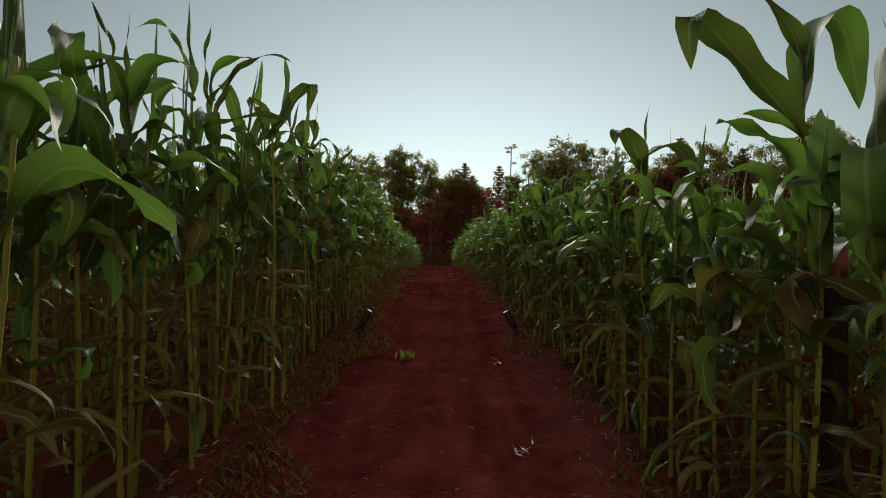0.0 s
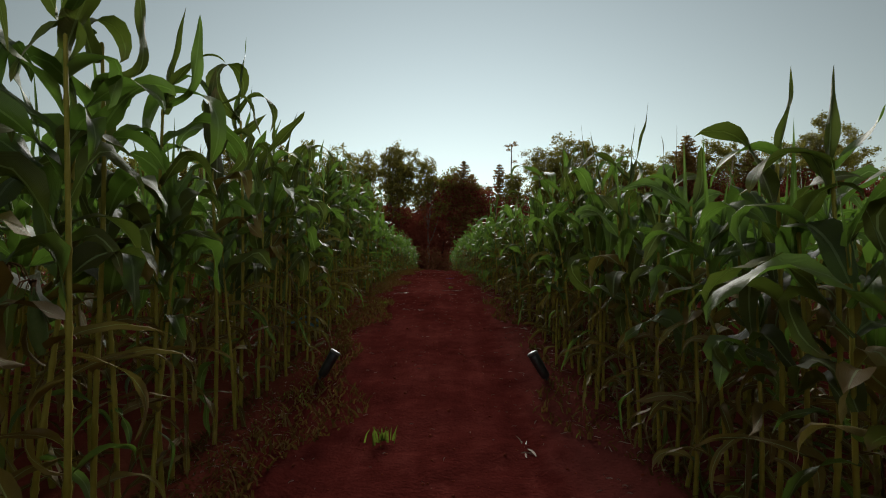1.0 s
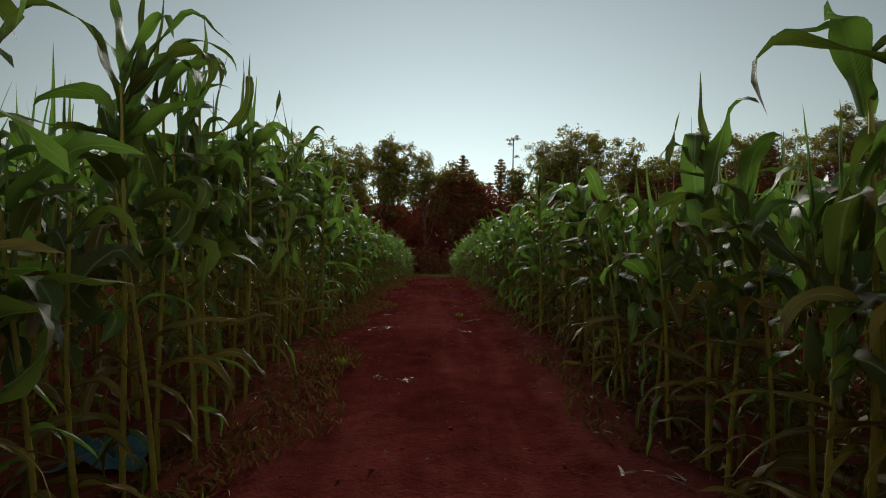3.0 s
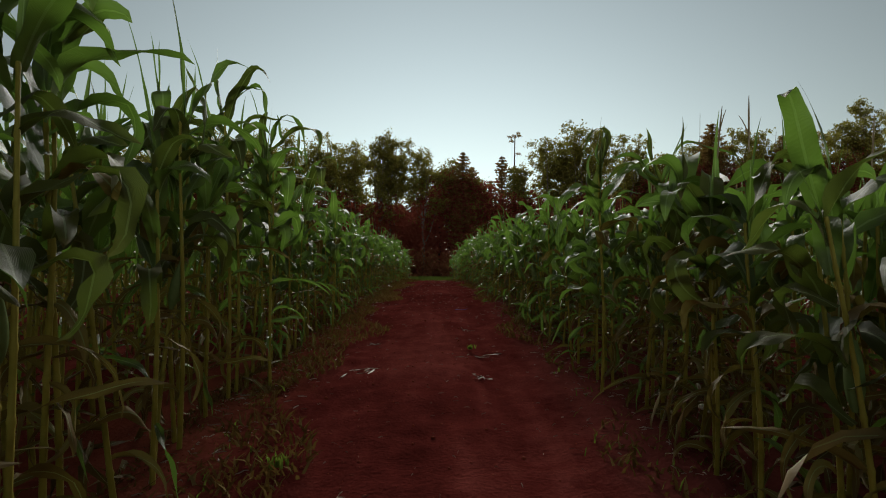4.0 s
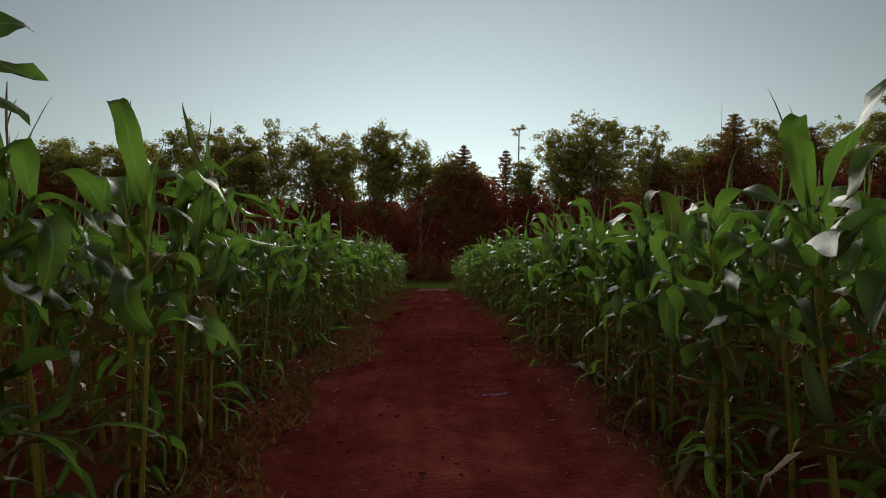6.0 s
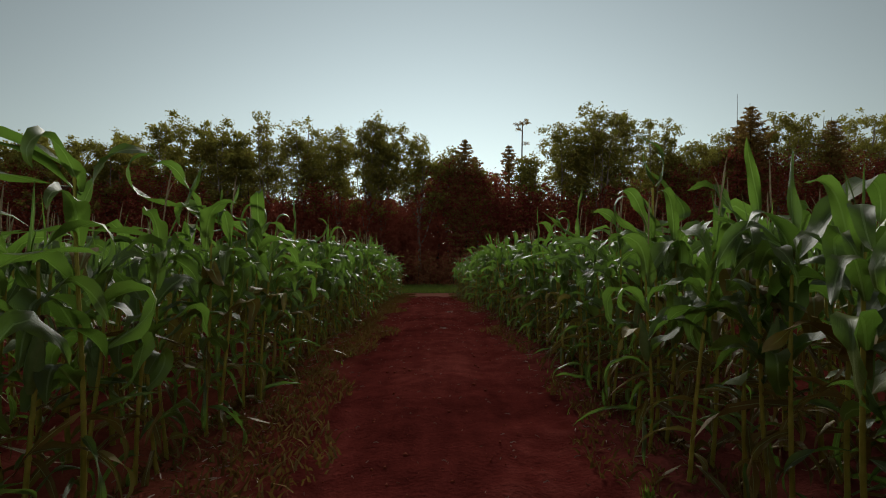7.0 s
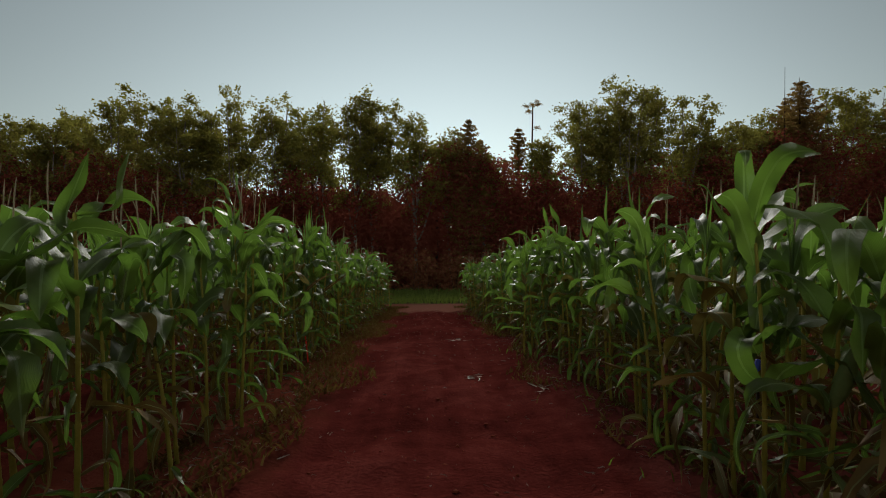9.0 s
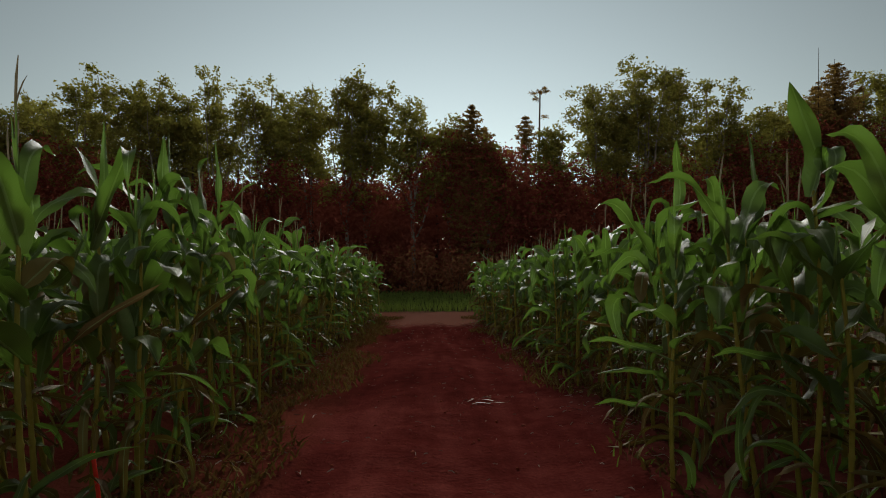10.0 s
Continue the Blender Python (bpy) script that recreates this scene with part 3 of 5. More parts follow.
standing_out("right", 1.00, 13.15, 1.50, (
    (1.01, 212, shape(0.59, 0.100, 102, 267, bend=2.3)), (1.02, 359, shape(0.41, 0.063, 68, 121, bend=3.8, sway=15)), (1.00, 183, shape(0.31, 0.055, 56, 128, kink=0.37)),
))
standing_out("right", 1.00, 14.57, 1.61, (
    (1.09, 183, shape(0.32, 0.046, 88, -20, bend=2.7, sway=42, fold=0.8)), (0.99, 7, shape(0.76, 0.109, 49, 232, bend=3.4, sway=42)), (1.01, 191, shape(0.28, 0.094, 70, 139, kink=0.74, sway=-38)),
))
standing_out("right", 0.99, 14.82, 1.64, (
    (1.11, 26, shape(0.45, 0.048, 41, -86, kink=0.25, sway=31)), (0.96, 173, shape(0.38, 0.085, 91, 189, bend=1.9, sway=25)),
))
standing_out("right", 0.98, 15.65, 2.09, (
    (1.18, 21, shape(0.56, 0.130, 4, -140, kink=0.37, sway=-30)), (1.41, 146, shape(0.22, 0.037, 54, -29, kink=0.32, sway=29)), (1.41, 185, shape(0.40, 0.037, 138, 116, bend=0.7, sway=-54)),
    (1.17, 172, shape(0.26, 0.074, 69, 26, bend=3.0, sway=-35, fold=0.8)), (1.10, 192, shape(0.51, 0.054, 20, -286, bend=3.1)),
))
standing_out("right", 0.96, 17.06, 1.71, (
    (1.16, 10, shape(0.47, 0.055, 97, 18, kink=0.38, sway=14, fold=0.8)), (1.13, 177, shape(0.42, 0.071, 33, -218, bend=3.3, sway=-21)), (1.14, 179, shape(0.41, 0.074, 34, -6, kink=0.42)),
    (1.02, 188, shape(0.65, 0.048, 5, 32, kink=0.60, sway=-38)),
))
standing_out("right", 0.96, 17.95, 1.70, (
    (1.07, 164, shape(0.66, 0.072, 125, 196, kink=0.53, sway=-6)), (1.15, 344, shape(0.51, 0.084, 21, 136, kink=0.58, sway=-40)),
))
standing_out("right", 0.94, 18.67, 1.54, (
    (1.00, 178, shape(0.60, 0.056, 87, -1, bend=3.4, sway=41, fold=0.8)), (1.04, 169, shape(0.36, 0.110, 56, 126, bend=2.2, sway=41)), (1.00, 4, shape(0.65, 0.072, 66, 121, kink=0.59, sway=39)),
    (0.90, 187, shape(0.29, 0.044, 42, 29, bend=0.5, sway=-60)),
))
standing_out("right", 0.92, 20.60, 1.53, (
    (1.02, 206, shape(0.54, 0.083, 119, 237, kink=0.82, sway=56)), (0.96, 2, shape(0.54, 0.117, 59, 51, kink=0.75)), (1.00, 346, shape(0.74, 0.130, 33, 101, kink=0.41, sway=40)),
    (1.03, 177, shape(0.32, 0.063, 75, 80, kink=0.90, sway=-19)),
))
standing_out("right", 0.90, 21.50, 1.54, (
    (1.04, 183, shape(0.47, 0.049, 77, -5, bend=0.7, sway=10, fold=0.8)), (0.92, 178, shape(0.37, 0.036, 3, -227, kink=0.60, sway=-58)),
))
standing_out("right", 0.90, 22.00, 1.55, (
    (1.02, 7, shape(0.49, 0.044, 98, 26, kink=0.90, sway=60, fold=0.8)), (1.05, 204, shape(0.48, 0.110, 62, 210, bend=2.5, sway=48)), (1.05, 8, shape(0.41, 0.111, 86, 191, kink=0.63, sway=-27)),
))
standing_out("right", 0.90, 22.72, 1.58, (
    (1.07, 181, shape(0.39, 0.061, 90, -16, kink=0.90, sway=31, fold=0.8)),
))
standing_out("right", 0.88, 23.38, 1.75, (
    (1.18, 3, shape(0.41, 0.088, 68, -55, kink=0.25, sway=23)), (1.14, 123, shape(0.37, 0.069, 131, 266, kink=0.58, sway=-60)), (1.10, 347, shape(0.25, 0.077, 17, -36, kink=0.75, sway=-29)),
    (1.07, 165, shape(0.33, 0.101, 79, 164, kink=0.25, sway=-60)),
))
standing_out("right", 0.88, 23.75, 1.55, (
    (1.04, 179, shape(0.49, 0.062, 115, 34, kink=0.25, sway=-3, fold=0.8)), (1.05, 353, shape(0.37, 0.072, 59, 158, kink=0.49, sway=34)),
))
standing_out("right", 0.88, 24.60, 1.72, (
    (1.16, 15, shape(0.69, 0.068, -5, -159, bend=0.7, sway=59)), (1.13, 347, shape(0.67, 0.108, 29, 117, kink=0.67, sway=56)), (1.10, 165, shape(0.49, 0.115, 120, 218, kink=0.49, sway=-40)),
))
standing_out("left", -1.36, 0.45, 2.08, (
    (1.40, 356, shape(0.62, 0.073, 29, -50, kink=0.25, sway=14)),
))
standing_out("left", -1.34, 0.95, 2.69, (
    (1.51, 178, shape(0.47, 0.121, 29, 107, bend=2.6, sway=-20)), (1.59, 348, shape(0.67, 0.122, 143, 146, kink=0.41, sway=46)), (1.82, 9, shape(0.40, 0.026, 16, -104, kink=0.30)),
))
standing_out("left", -1.33, 1.25, 2.65, (
    (1.33, 324, shape(0.56, 0.073, 68, 144, kink=0.25, sway=57)), (1.67, 344, shape(0.64, 0.108, 87, 191, bend=1.4, sway=-12)), (1.79, 183, shape(0.39, 0.030, 80, -15, kink=0.27, sway=12, fold=0.8)),
))
standing_out("left", -1.32, 1.78, 2.95, (
    (1.92, 177, shape(0.53, 0.044, 84, -6, bend=1.1, sway=-45, fold=0.8)), (1.99, 209, shape(0.54, 0.034, 76, 89, kink=0.64, sway=-58)), (1.76, 2, shape(0.72, 0.063, 21, 107, kink=0.64, sway=47)),
    (1.92, 167, shape(0.49, 0.095, 43, 128, kink=0.33)),
))
standing_out("left", -1.32, 2.05, 2.94, (
    (1.93, 349, shape(0.53, 0.034, 127, 53, bend=0.5, sway=14)), (1.99, 356, shape(0.49, 0.068, 117, 164, bend=0.9, sway=-11)), (1.89, 349, shape(0.64, 0.062, 68, 110, bend=2.1, sway=53)),
    (1.82, 170, shape(0.48, 0.047, 56, -82, kink=0.25)),
))
standing_out("left", -1.15, 2.52, 2.86, (
    (1.83, 338, shape(0.73, 0.100, 61, 196, kink=0.69, sway=-43)), (1.93, 320, shape(0.56, 0.056, 4, -91, kink=0.25)), (1.79, 211, shape(0.39, 0.085, 114, 192, kink=0.28, sway=55)),
))
standing_out("left", -1.32, 2.90, 2.99, (
    (1.56, 39, shape(0.83, 0.130, 106, 286, bend=3.1, sway=60)), (2.02, 152, shape(0.55, 0.047, 32, -95, kink=0.25, sway=-42)), (1.84, 7, shape(0.54, 0.054, 3, -100, kink=0.28, sway=-54)),
))
standing_out("left", -1.32, 3.38, 2.77, (
    (1.83, 179, shape(0.51, 0.067, 99, -10, kink=0.46, sway=-27, fold=0.8)), (1.67, 10, shape(0.85, 0.125, 142, 285, bend=0.8, sway=-57)), (1.87, 1, shape(0.42, 0.050, 61, 136, bend=3.0, sway=6)),
    (1.87, 170, shape(0.51, 0.061, 170, 76, kink=0.25, sway=-45)),
))
standing_out("left", -1.32, 3.93, 2.93, (
    (1.45, 182, shape(0.77, 0.130, 80, -38, bend=1.4, sway=-18)), (1.98, 181, shape(0.50, 0.079, 65, 108, kink=0.42, sway=25)), (1.98, 13, shape(0.44, 0.038, 37, 116, kink=0.37, sway=-38)),
    (1.68, 191, shape(0.59, 0.065, -1, 134, bend=2.3, sway=-60)), (1.44, 357, shape(0.67, 0.150, 83, -12, kink=0.25, sway=-44, fold=0.3)),
))
standing_out("left", -1.32, 4.32, 2.96, (
    (1.88, 353, shape(0.68, 0.060, 116, 259, bend=1.1, sway=-36)), (1.87, 17, shape(0.37, 0.028, 60, -32, kink=0.26, sway=-12, fold=0.8)), (2.00, 62, shape(0.77, 0.130, 161, 322, bend=1.4, sway=19)),
    (1.96, 358, shape(0.58, 0.062, 92, 12, kink=0.25, sway=52, fold=0.8)),
))
standing_out("left", -1.32, 4.66, 2.41, (
    (1.59, 3, shape(0.64, 0.126, 78, 39, kink=0.26, sway=-40)), (1.61, 350, shape(0.42, 0.080, 132, 86, kink=0.25, sway=-35)), (1.63, 165, shape(0.76, 0.128, 24, -134, kink=0.39, sway=-7)),
))
standing_out("left", -1.32, 4.98, 2.52, (
    (1.70, 177, shape(0.43, 0.049, 84, -14, bend=0.7, sway=-38, fold=0.8)), (1.68, 317, shape(0.54, 0.076, 79, 195, bend=1.0, sway=52)), (1.68, 351, shape(0.50, 0.035, 171, 277, bend=1.4, sway=-25)),
))
standing_out("left", -1.32, 5.36, 2.73, (
    (1.69, 4, shape(0.56, 0.082, 91, 27, bend=1.5, sway=7, fold=0.8)), (1.84, 181, shape(0.44, 0.046, 7, -114, kink=0.28, sway=-32)), (1.60, 326, shape(0.73, 0.093, 65, 259, bend=2.5, sway=-40)),
    (1.51, 0, shape(0.46, 0.070, 75, 148, kink=0.56, sway=-6)), (1.45, 354, shape(0.47, 0.101, 54, -59, bend=1.0, sway=-13)), (1.71, 8, shape(0.45, 0.105, 38, 126, bend=3.5, sway=-35)),
    (1.54, 350, shape(0.43, 0.068, -17, 64, kink=0.27, sway=-16)),
))
standing_out("left", -1.32, 5.86, 2.68, (
    (1.32, 359, shape(0.76, 0.185, 90, 43, bend=3.3, sway=-40, fold=0.25)), (1.81, 27, shape(0.37, 0.025, 18, 118, kink=0.49, sway=54)), (1.67, 6, shape(0.65, 0.087, 81, 154, kink=0.57, sway=-14)),
    (1.67, 344, shape(0.48, 0.033, 24, -54, kink=0.25, sway=-12)), (1.84, 181, shape(0.21, 0.072, 13, 59, kink=0.48, sway=27)), (1.55, 169, shape(0.36, 0.097, -8, 82, kink=0.25, sway=58)),
))
standing_out("left", -1.32, 6.66, 2.51, (
    (1.56, 169, shape(0.78, 0.064, 73, 216, bend=3.0, sway=34)), (1.59, 3, shape(0.72, 0.032, 65, 116, kink=0.60, sway=-33)), (1.61, 358, shape(0.60, 0.063, 44, 246, bend=3.2, sway=-32)),
    (1.62, 352, shape(0.47, 0.060, 74, -36, kink=0.25, sway=-30)), (1.62, 179, shape(0.46, 0.078, 115, 27, kink=0.25, sway=-19, fold=0.8)), (1.70, 330, shape(0.44, 0.040, 53, 129, kink=0.73, sway=8)),
    (1.48, 178, shape(0.48, 0.068, 11, 0, bend=3.4, sway=23)), (1.45, 1, shape(0.44, 0.090, 36, 58, bend=2.6, sway=-38)),
))
standing_out("left", -1.34, 6.95, 2.45, (
    (1.64, 357, shape(0.53, 0.033, 91, 23, bend=1.6, sway=-46, fold=0.8)), (1.61, 184, shape(0.48, 0.059, 61, 38, bend=2.8, sway=-13)), (1.65, 355, shape(0.61, 0.044, 90, 185, bend=1.7, sway=48)),
    (1.65, 359, shape(0.45, 0.088, 58, 159, bend=2.7, sway=-12)),
))
standing_out("left", -1.36, 7.35, 2.64, (
    (1.67, 3, shape(0.61, 0.098, 97, 194, kink=0.60, sway=-12)), (1.78, 174, shape(0.45, 0.043, 114, 26, bend=0.5, sway=-35, fold=0.8)), (1.57, 337, shape(0.70, 0.053, 9, -277, bend=3.8, sway=-54)),
))
standing_out("left", -1.38, 8.10, 2.45, (
    (1.66, 20, shape(0.48, 0.056, 13, -84, bend=0.6, sway=-41)),
))
standing_out("left", -1.45, 9.05, 2.34, (
    (1.44, 327, shape(0.47, 0.062, 112, 111, bend=0.9, sway=-10)), (1.58, 167, shape(0.30, 0.022, 21, -137, bend=0.8, sway=-48)), (1.46, 350, shape(0.48, 0.063, 3, -97, kink=0.25, sway=57)),
))
standing_out("left", -1.46, 9.40, 2.22, (
    (1.50, 213, shape(0.46, 0.095, 148, 231, bend=0.9, sway=-31)), (1.29, 356, shape(0.51, 0.103, 116, 241, bend=2.1, sway=38)),
))
standing_out("left", -1.48, 9.76, 2.77, (
    (1.78, 334, shape(0.54, 0.089, 70, 124, kink=0.73, sway=21)), (1.87, 2, shape(0.50, 0.037, 51, 132, kink=0.48, sway=-51)), (1.69, 164, shape(0.58, 0.076, 47, -19, kink=0.32, sway=49)),
    (1.80, 6, shape(0.46, 0.069, 114, 24, bend=0.5, sway=4, fold=0.8)), (1.32, 351, shape(0.63, 0.106, 101, 183, kink=0.58, sway=-46)),
))
standing_out("left", -1.30, 10.04, 2.49, (
    (1.65, 351, shape(0.58, 0.062, 39, 211, bend=2.5, sway=-41)), (1.62, 12, shape(0.35, 0.057, 24, -90, kink=0.29, sway=35)), (1.43, 1, shape(0.39, 0.050, 28, 65, bend=1.1, sway=20)),
    (1.63, 356, shape(0.69, 0.061, 81, 168, kink=0.43, sway=54)), (1.68, 345, shape(0.67, 0.067, 157, 175, kink=0.37, sway=18)), (1.34, 229, shape(0.30, 0.071, 34, 68, kink=0.81, sway=36)),
    (1.39, 359, shape(0.56, 0.095, 106, 114, kink=0.90, sway=-50)),
))
standing_out("left", -1.48, 11.75, 2.47, (
    (1.66, 158, shape(0.56, 0.031, 35, -75, kink=0.25, sway=-51)), (1.67, 168, shape(0.44, 0.027, 27, -66, kink=0.25, sway=31)), (1.64, 352, shape(0.39, 0.027, 88, -12, bend=3.3, sway=-13, fold=0.8)),
    (1.62, 345, shape(0.55, 0.053, 59, 189, bend=2.4, sway=-13)), (1.44, 319, shape(0.75, 0.110, 64, 259, bend=2.3, sway=-54)),
))
standing_out("left", -1.52, 13.02, 2.04, (
    (1.21, 10, shape(0.40, 0.070, 5, -155, bend=0.8, sway=14)), (1.38, 22, shape(0.27, 0.020, 12, -112, kink=0.53, sway=24)),
))
standing_out("left", -1.55, 13.38, 2.08, (
    (1.32, 185, shape(0.60, 0.079, 80, 12, bend=1.3, sway=-57, fold=0.8)), (1.34, 357, shape(0.50, 0.037, 77, -13, kink=0.25, sway=-25, fold=0.8)), (1.41, 2, shape(0.55, 0.033, 42, 122, kink=0.71, sway=-45)),
    (1.25, 338, shape(0.39, 0.075, 49, 199, bend=2.3, sway=-49)),
))
standing_out("left", -1.50, 14.60, 1.94, (
    (1.24, 205, shape(0.65, 0.102, 49, 230, kink=0.49, sway=39)), (1.31, 204, shape(0.86, 0.112, 35, 229, kink=0.66, sway=37)),
))
standing_out("left", -1.50, 15.60, 1.91, (
    (1.23, 187, shape(0.41, 0.090, 21, -101, kink=0.25, sway=23)), (1.29, 210, shape(0.65, 0.080, -2, -230, bend=2.3, sway=-5)), (1.04, 223, shape(1.20, 0.112, 22, 204, kink=0.84, sway=-7)),
))
standing_out("left", -1.50, 16.15, 1.70, (
    (1.15, 197, shape(0.41, 0.046, 9, -89, kink=0.30, sway=-54)), (1.13, 207, shape(0.56, 0.091, 43, 247, kink=0.55, sway=14)),
))
standing_out("left", -1.50, 16.45, 1.87, (
    (1.26, 199, shape(0.45, 0.032, 4, -111, kink=0.37, sway=46)), (1.21, 6, shape(0.54, 0.054, 189, 349, bend=1.0, sway=-14)),
))
standing_out("left", -1.50, 17.43, 1.79, (
    (1.14, 358, shape(0.51, 0.062, 87, -7, kink=0.27, sway=16, fold=0.8)), (1.21, 223, shape(0.45, 0.076, 10, -326, bend=2.1, sway=-45)), (1.10, 35, shape(0.52, 0.056, 16, -214, bend=2.9, sway=-34)),
))
standing_out("left", -1.50, 18.70, 1.69, (
    (1.10, 175, shape(0.43, 0.067, 93, -21, kink=0.89, sway=-12, fold=0.8)), (1.14, 350, shape(0.45, 0.070, 69, 131, kink=0.58, sway=13)), (1.08, 173, shape(0.33, 0.056, 64, 163, bend=3.4, sway=-25)),
))
standing_out("left", -1.50, 20.25, 1.68, (
    (1.05, 2, shape(0.32, 0.067, 113, 50, kink=0.25, sway=-20)), (1.14, 5, shape(0.33, 0.052, 8, -81, kink=0.34, sway=18)), (1.08, 177, shape(0.43, 0.059, 48, 204, kink=0.34, sway=-49)),
))
standing_out("left", -1.55, 21.80, 1.94, (
    (1.23, 358, shape(0.36, 0.050, 69, -33, kink=0.25, sway=-30, fold=0.8)), (1.31, 188, shape(0.35, 0.027, 63, 118, bend=3.6, sway=-45)), (1.05, 179, shape(0.45, 0.130, 94, 136, bend=1.6)),
    (1.18, 336, shape(0.38, 0.079, 2, -53, kink=0.37, sway=51)),
))
standing_out("left", -1.58, 23.55, 1.55, (
    (1.05, 349, shape(0.44, 0.050, 63, -31, kink=0.25, sway=-59, fold=0.8)), (1.02, 181, shape(0.38, 0.054, 111, 44, bend=0.7, sway=28)), (1.02, 188, shape(0.32, 0.094, 97, 226, kink=0.44, sway=34)),
    (1.05, 338, shape(0.61, 0.055, 59, 200, bend=3.0, sway=-60)),
))
standing_out("left", -1.60, 24.20, 1.71, (
    (1.11, 356, shape(0.54, 0.063, 101, 16, kink=0.25, sway=44, fold=0.8)), (1.11, 175, shape(0.50, 0.057, 54, -45, bend=0.5, sway=-52)), (1.16, 344, shape(0.46, 0.067, 94, 181, kink=0.39, sway=-45)),
))
standing_out("left", -1.60, 24.62, 1.70, (
    (1.14, 170, shape(0.56, 0.053, 103, 32, bend=1.0, sway=-58, fold=0.8)), (1.15, 1, shape(0.47, 0.086, 110, 109, kink=0.87, sway=9)), (1.14, 0, shape(0.40, 0.060, 61, 52, bend=3.5, sway=7)),
))

NEAR_END = 28.0
r = np.random.default_rng(21)
for side, row, height in (("left", left_row, left_height), ("right", right_row, right_height)):
    y = 0.15
    for where, fx, fy, tall, own in STANDOUT:
        if where == side:
            maize_plant(fx, fy, tall, r, "broad-leaved maize plant standing above its row", "maize along the path", own, lean=0.0)
    taken = [p[2] for p in STANDOUT if p[0] == side]
    while y < NEAR_END:
        if min(abs(y - t) for t in taken) < 0.09:
            y += 0.1
            continue
        tall = grown(float(height(y)), r)
        if tall > 2.2:
            label = "tall green maize plant rooted in red soil"
        elif tall > 1.65:
            label = "green maize plant with arching leaves on red soil"
        else:
            label = "shorter green maize plant at the path's edge"
        maize_plant(float(row(y)) + r.normal(0, 0.06), y, tall, r, label, "maize along the path", tassel=r.random() < (0.04 if y < (12 if side == "left" else 14.8) else 0.45), ear=r.random() < 0.2)
        y += r.uniform(0.13, 0.21)


def maize_mass(name, spots, segs, cols, seed, lush, label, sides=5):
    """Many plants joined into one mesh: spots are (x, y, tall)."""
    r = np.random.default_rng(seed)
    blades = blade_set(segs, cols, seed)
    stalk = stalk_shape(seed, sides, 5, False)
    tassels = [tassel_shape(seed + i, i % 2) for i in range(3)]
    vs, fs, us, idx, n = [], [], [], [], 0

    def lay(v, f, u, mat):
        nonlocal n
        vs.append(v)
        fs.append(f + n)
        us.append(u)
        idx.append(np.full(len(f), mat))
        n += len(v)

    for x, y, tall in spots:
        base = np.array((x, y, float(lie(y))))
        tip = r.normal(0, 0.05, 2)
        stem, plan = plant_plan(tall, r, lush)
        v = stalk[0] * (1.1, 1.1, stem)
        v[:, :2] += v[:, 2:3] * tip
        lay(v + base, stalk[1], np.full((len(v), 2), 0.3), 2)
        for kind, which, h, turn, size in plan:
            bv, bf, bu = blades[kind][which]
            c, s = math.cos(turn) * size, math.sin(turn) * size
            v = np.stack([bv[:, 0] * c - bv[:, 1] * s, bv[:, 0] * s + bv[:, 1] * c, bv[:, 2] * size + h], -1)
            v[:, :2] += v[:, 2:3] * tip
            lay(v + base, bf, bu, int(faded(kind, which, y)))
        if r.random() < (0.2 if y < 11 else 0.55):
            tv, tf = tassels[int(r.integers(3))]
            v = tv * 0.65 + (0, 0, stem + 0.12 * tall)
            v[:, :2] += v[:, 2:3] * tip
            lay(v + base, tf, np.full((len(v), 2), 0.3), 3)
    ob = mesh_object(name, np.concatenate(vs), np.concatenate(fs), [leaf_mass, leaf_dry_mass, stalk_mat, tassel_mat], uvs=np.concatenate(us), index=np.concatenate(idx))
    return tagged(ob, label, "maize field", kind="stuff")


def field_spots(side, first, last, y0, y1, gap, r):
    row, height, sign = (left_row, left_height, -1) if side == "left" else (right_row, right_height, 1)
    out = []
    for k in range(first, last + 1):
        y = y0 + r.uniform(0, gap)
        while y < y1 + r.normal(0, 0.15):
            out.append((float(row(y)) + sign * 0.62 * k + r.normal(0, 0.07), y, grown(float(height(y)), r)))
            y += gap * r.uniform(0.75, 1.3)
    return out


FIELD_END = 34.0
for side in ("left", "right"):
    maize_mass("maize_row_far", field_spots(side, 0, 0, NEAR_END, FIELD_END, 0.17, r), 9, 5, 31 if side == "left" else 32, 1.0, "green maize at the far end of the path")
    maize_mass("maize_rows_inner", field_spots(side, 1, 2, -1.5, FIELD_END, 0.20, r), 6, 3, 33 if side == "left" else 34, 0.85, "green maize rows behind the path's edge")
    maize_mass("maize_field", field_spots(side, 3, 5, -2.0, FIELD_END, 0.26, r), 5, 3, 35 if side == "left" else 36, 0.68, "dense green maize field under the sky", 4)
    maize_mass("maize_field", field_spots(side, 6, 11, -2.0, FIELD_END, 0.30, r), 5, 2, 41 if side == "left" else 42, 0.52, "dense green maize field under the sky", 3)
    maize_mass("maize_field_far", field_spots(side, 12, 34, -2.0, FIELD_END, 0.9, r), 4, 2, 38 if side == "left" else 39, 0.5, "dense green maize field under the sky", 3)


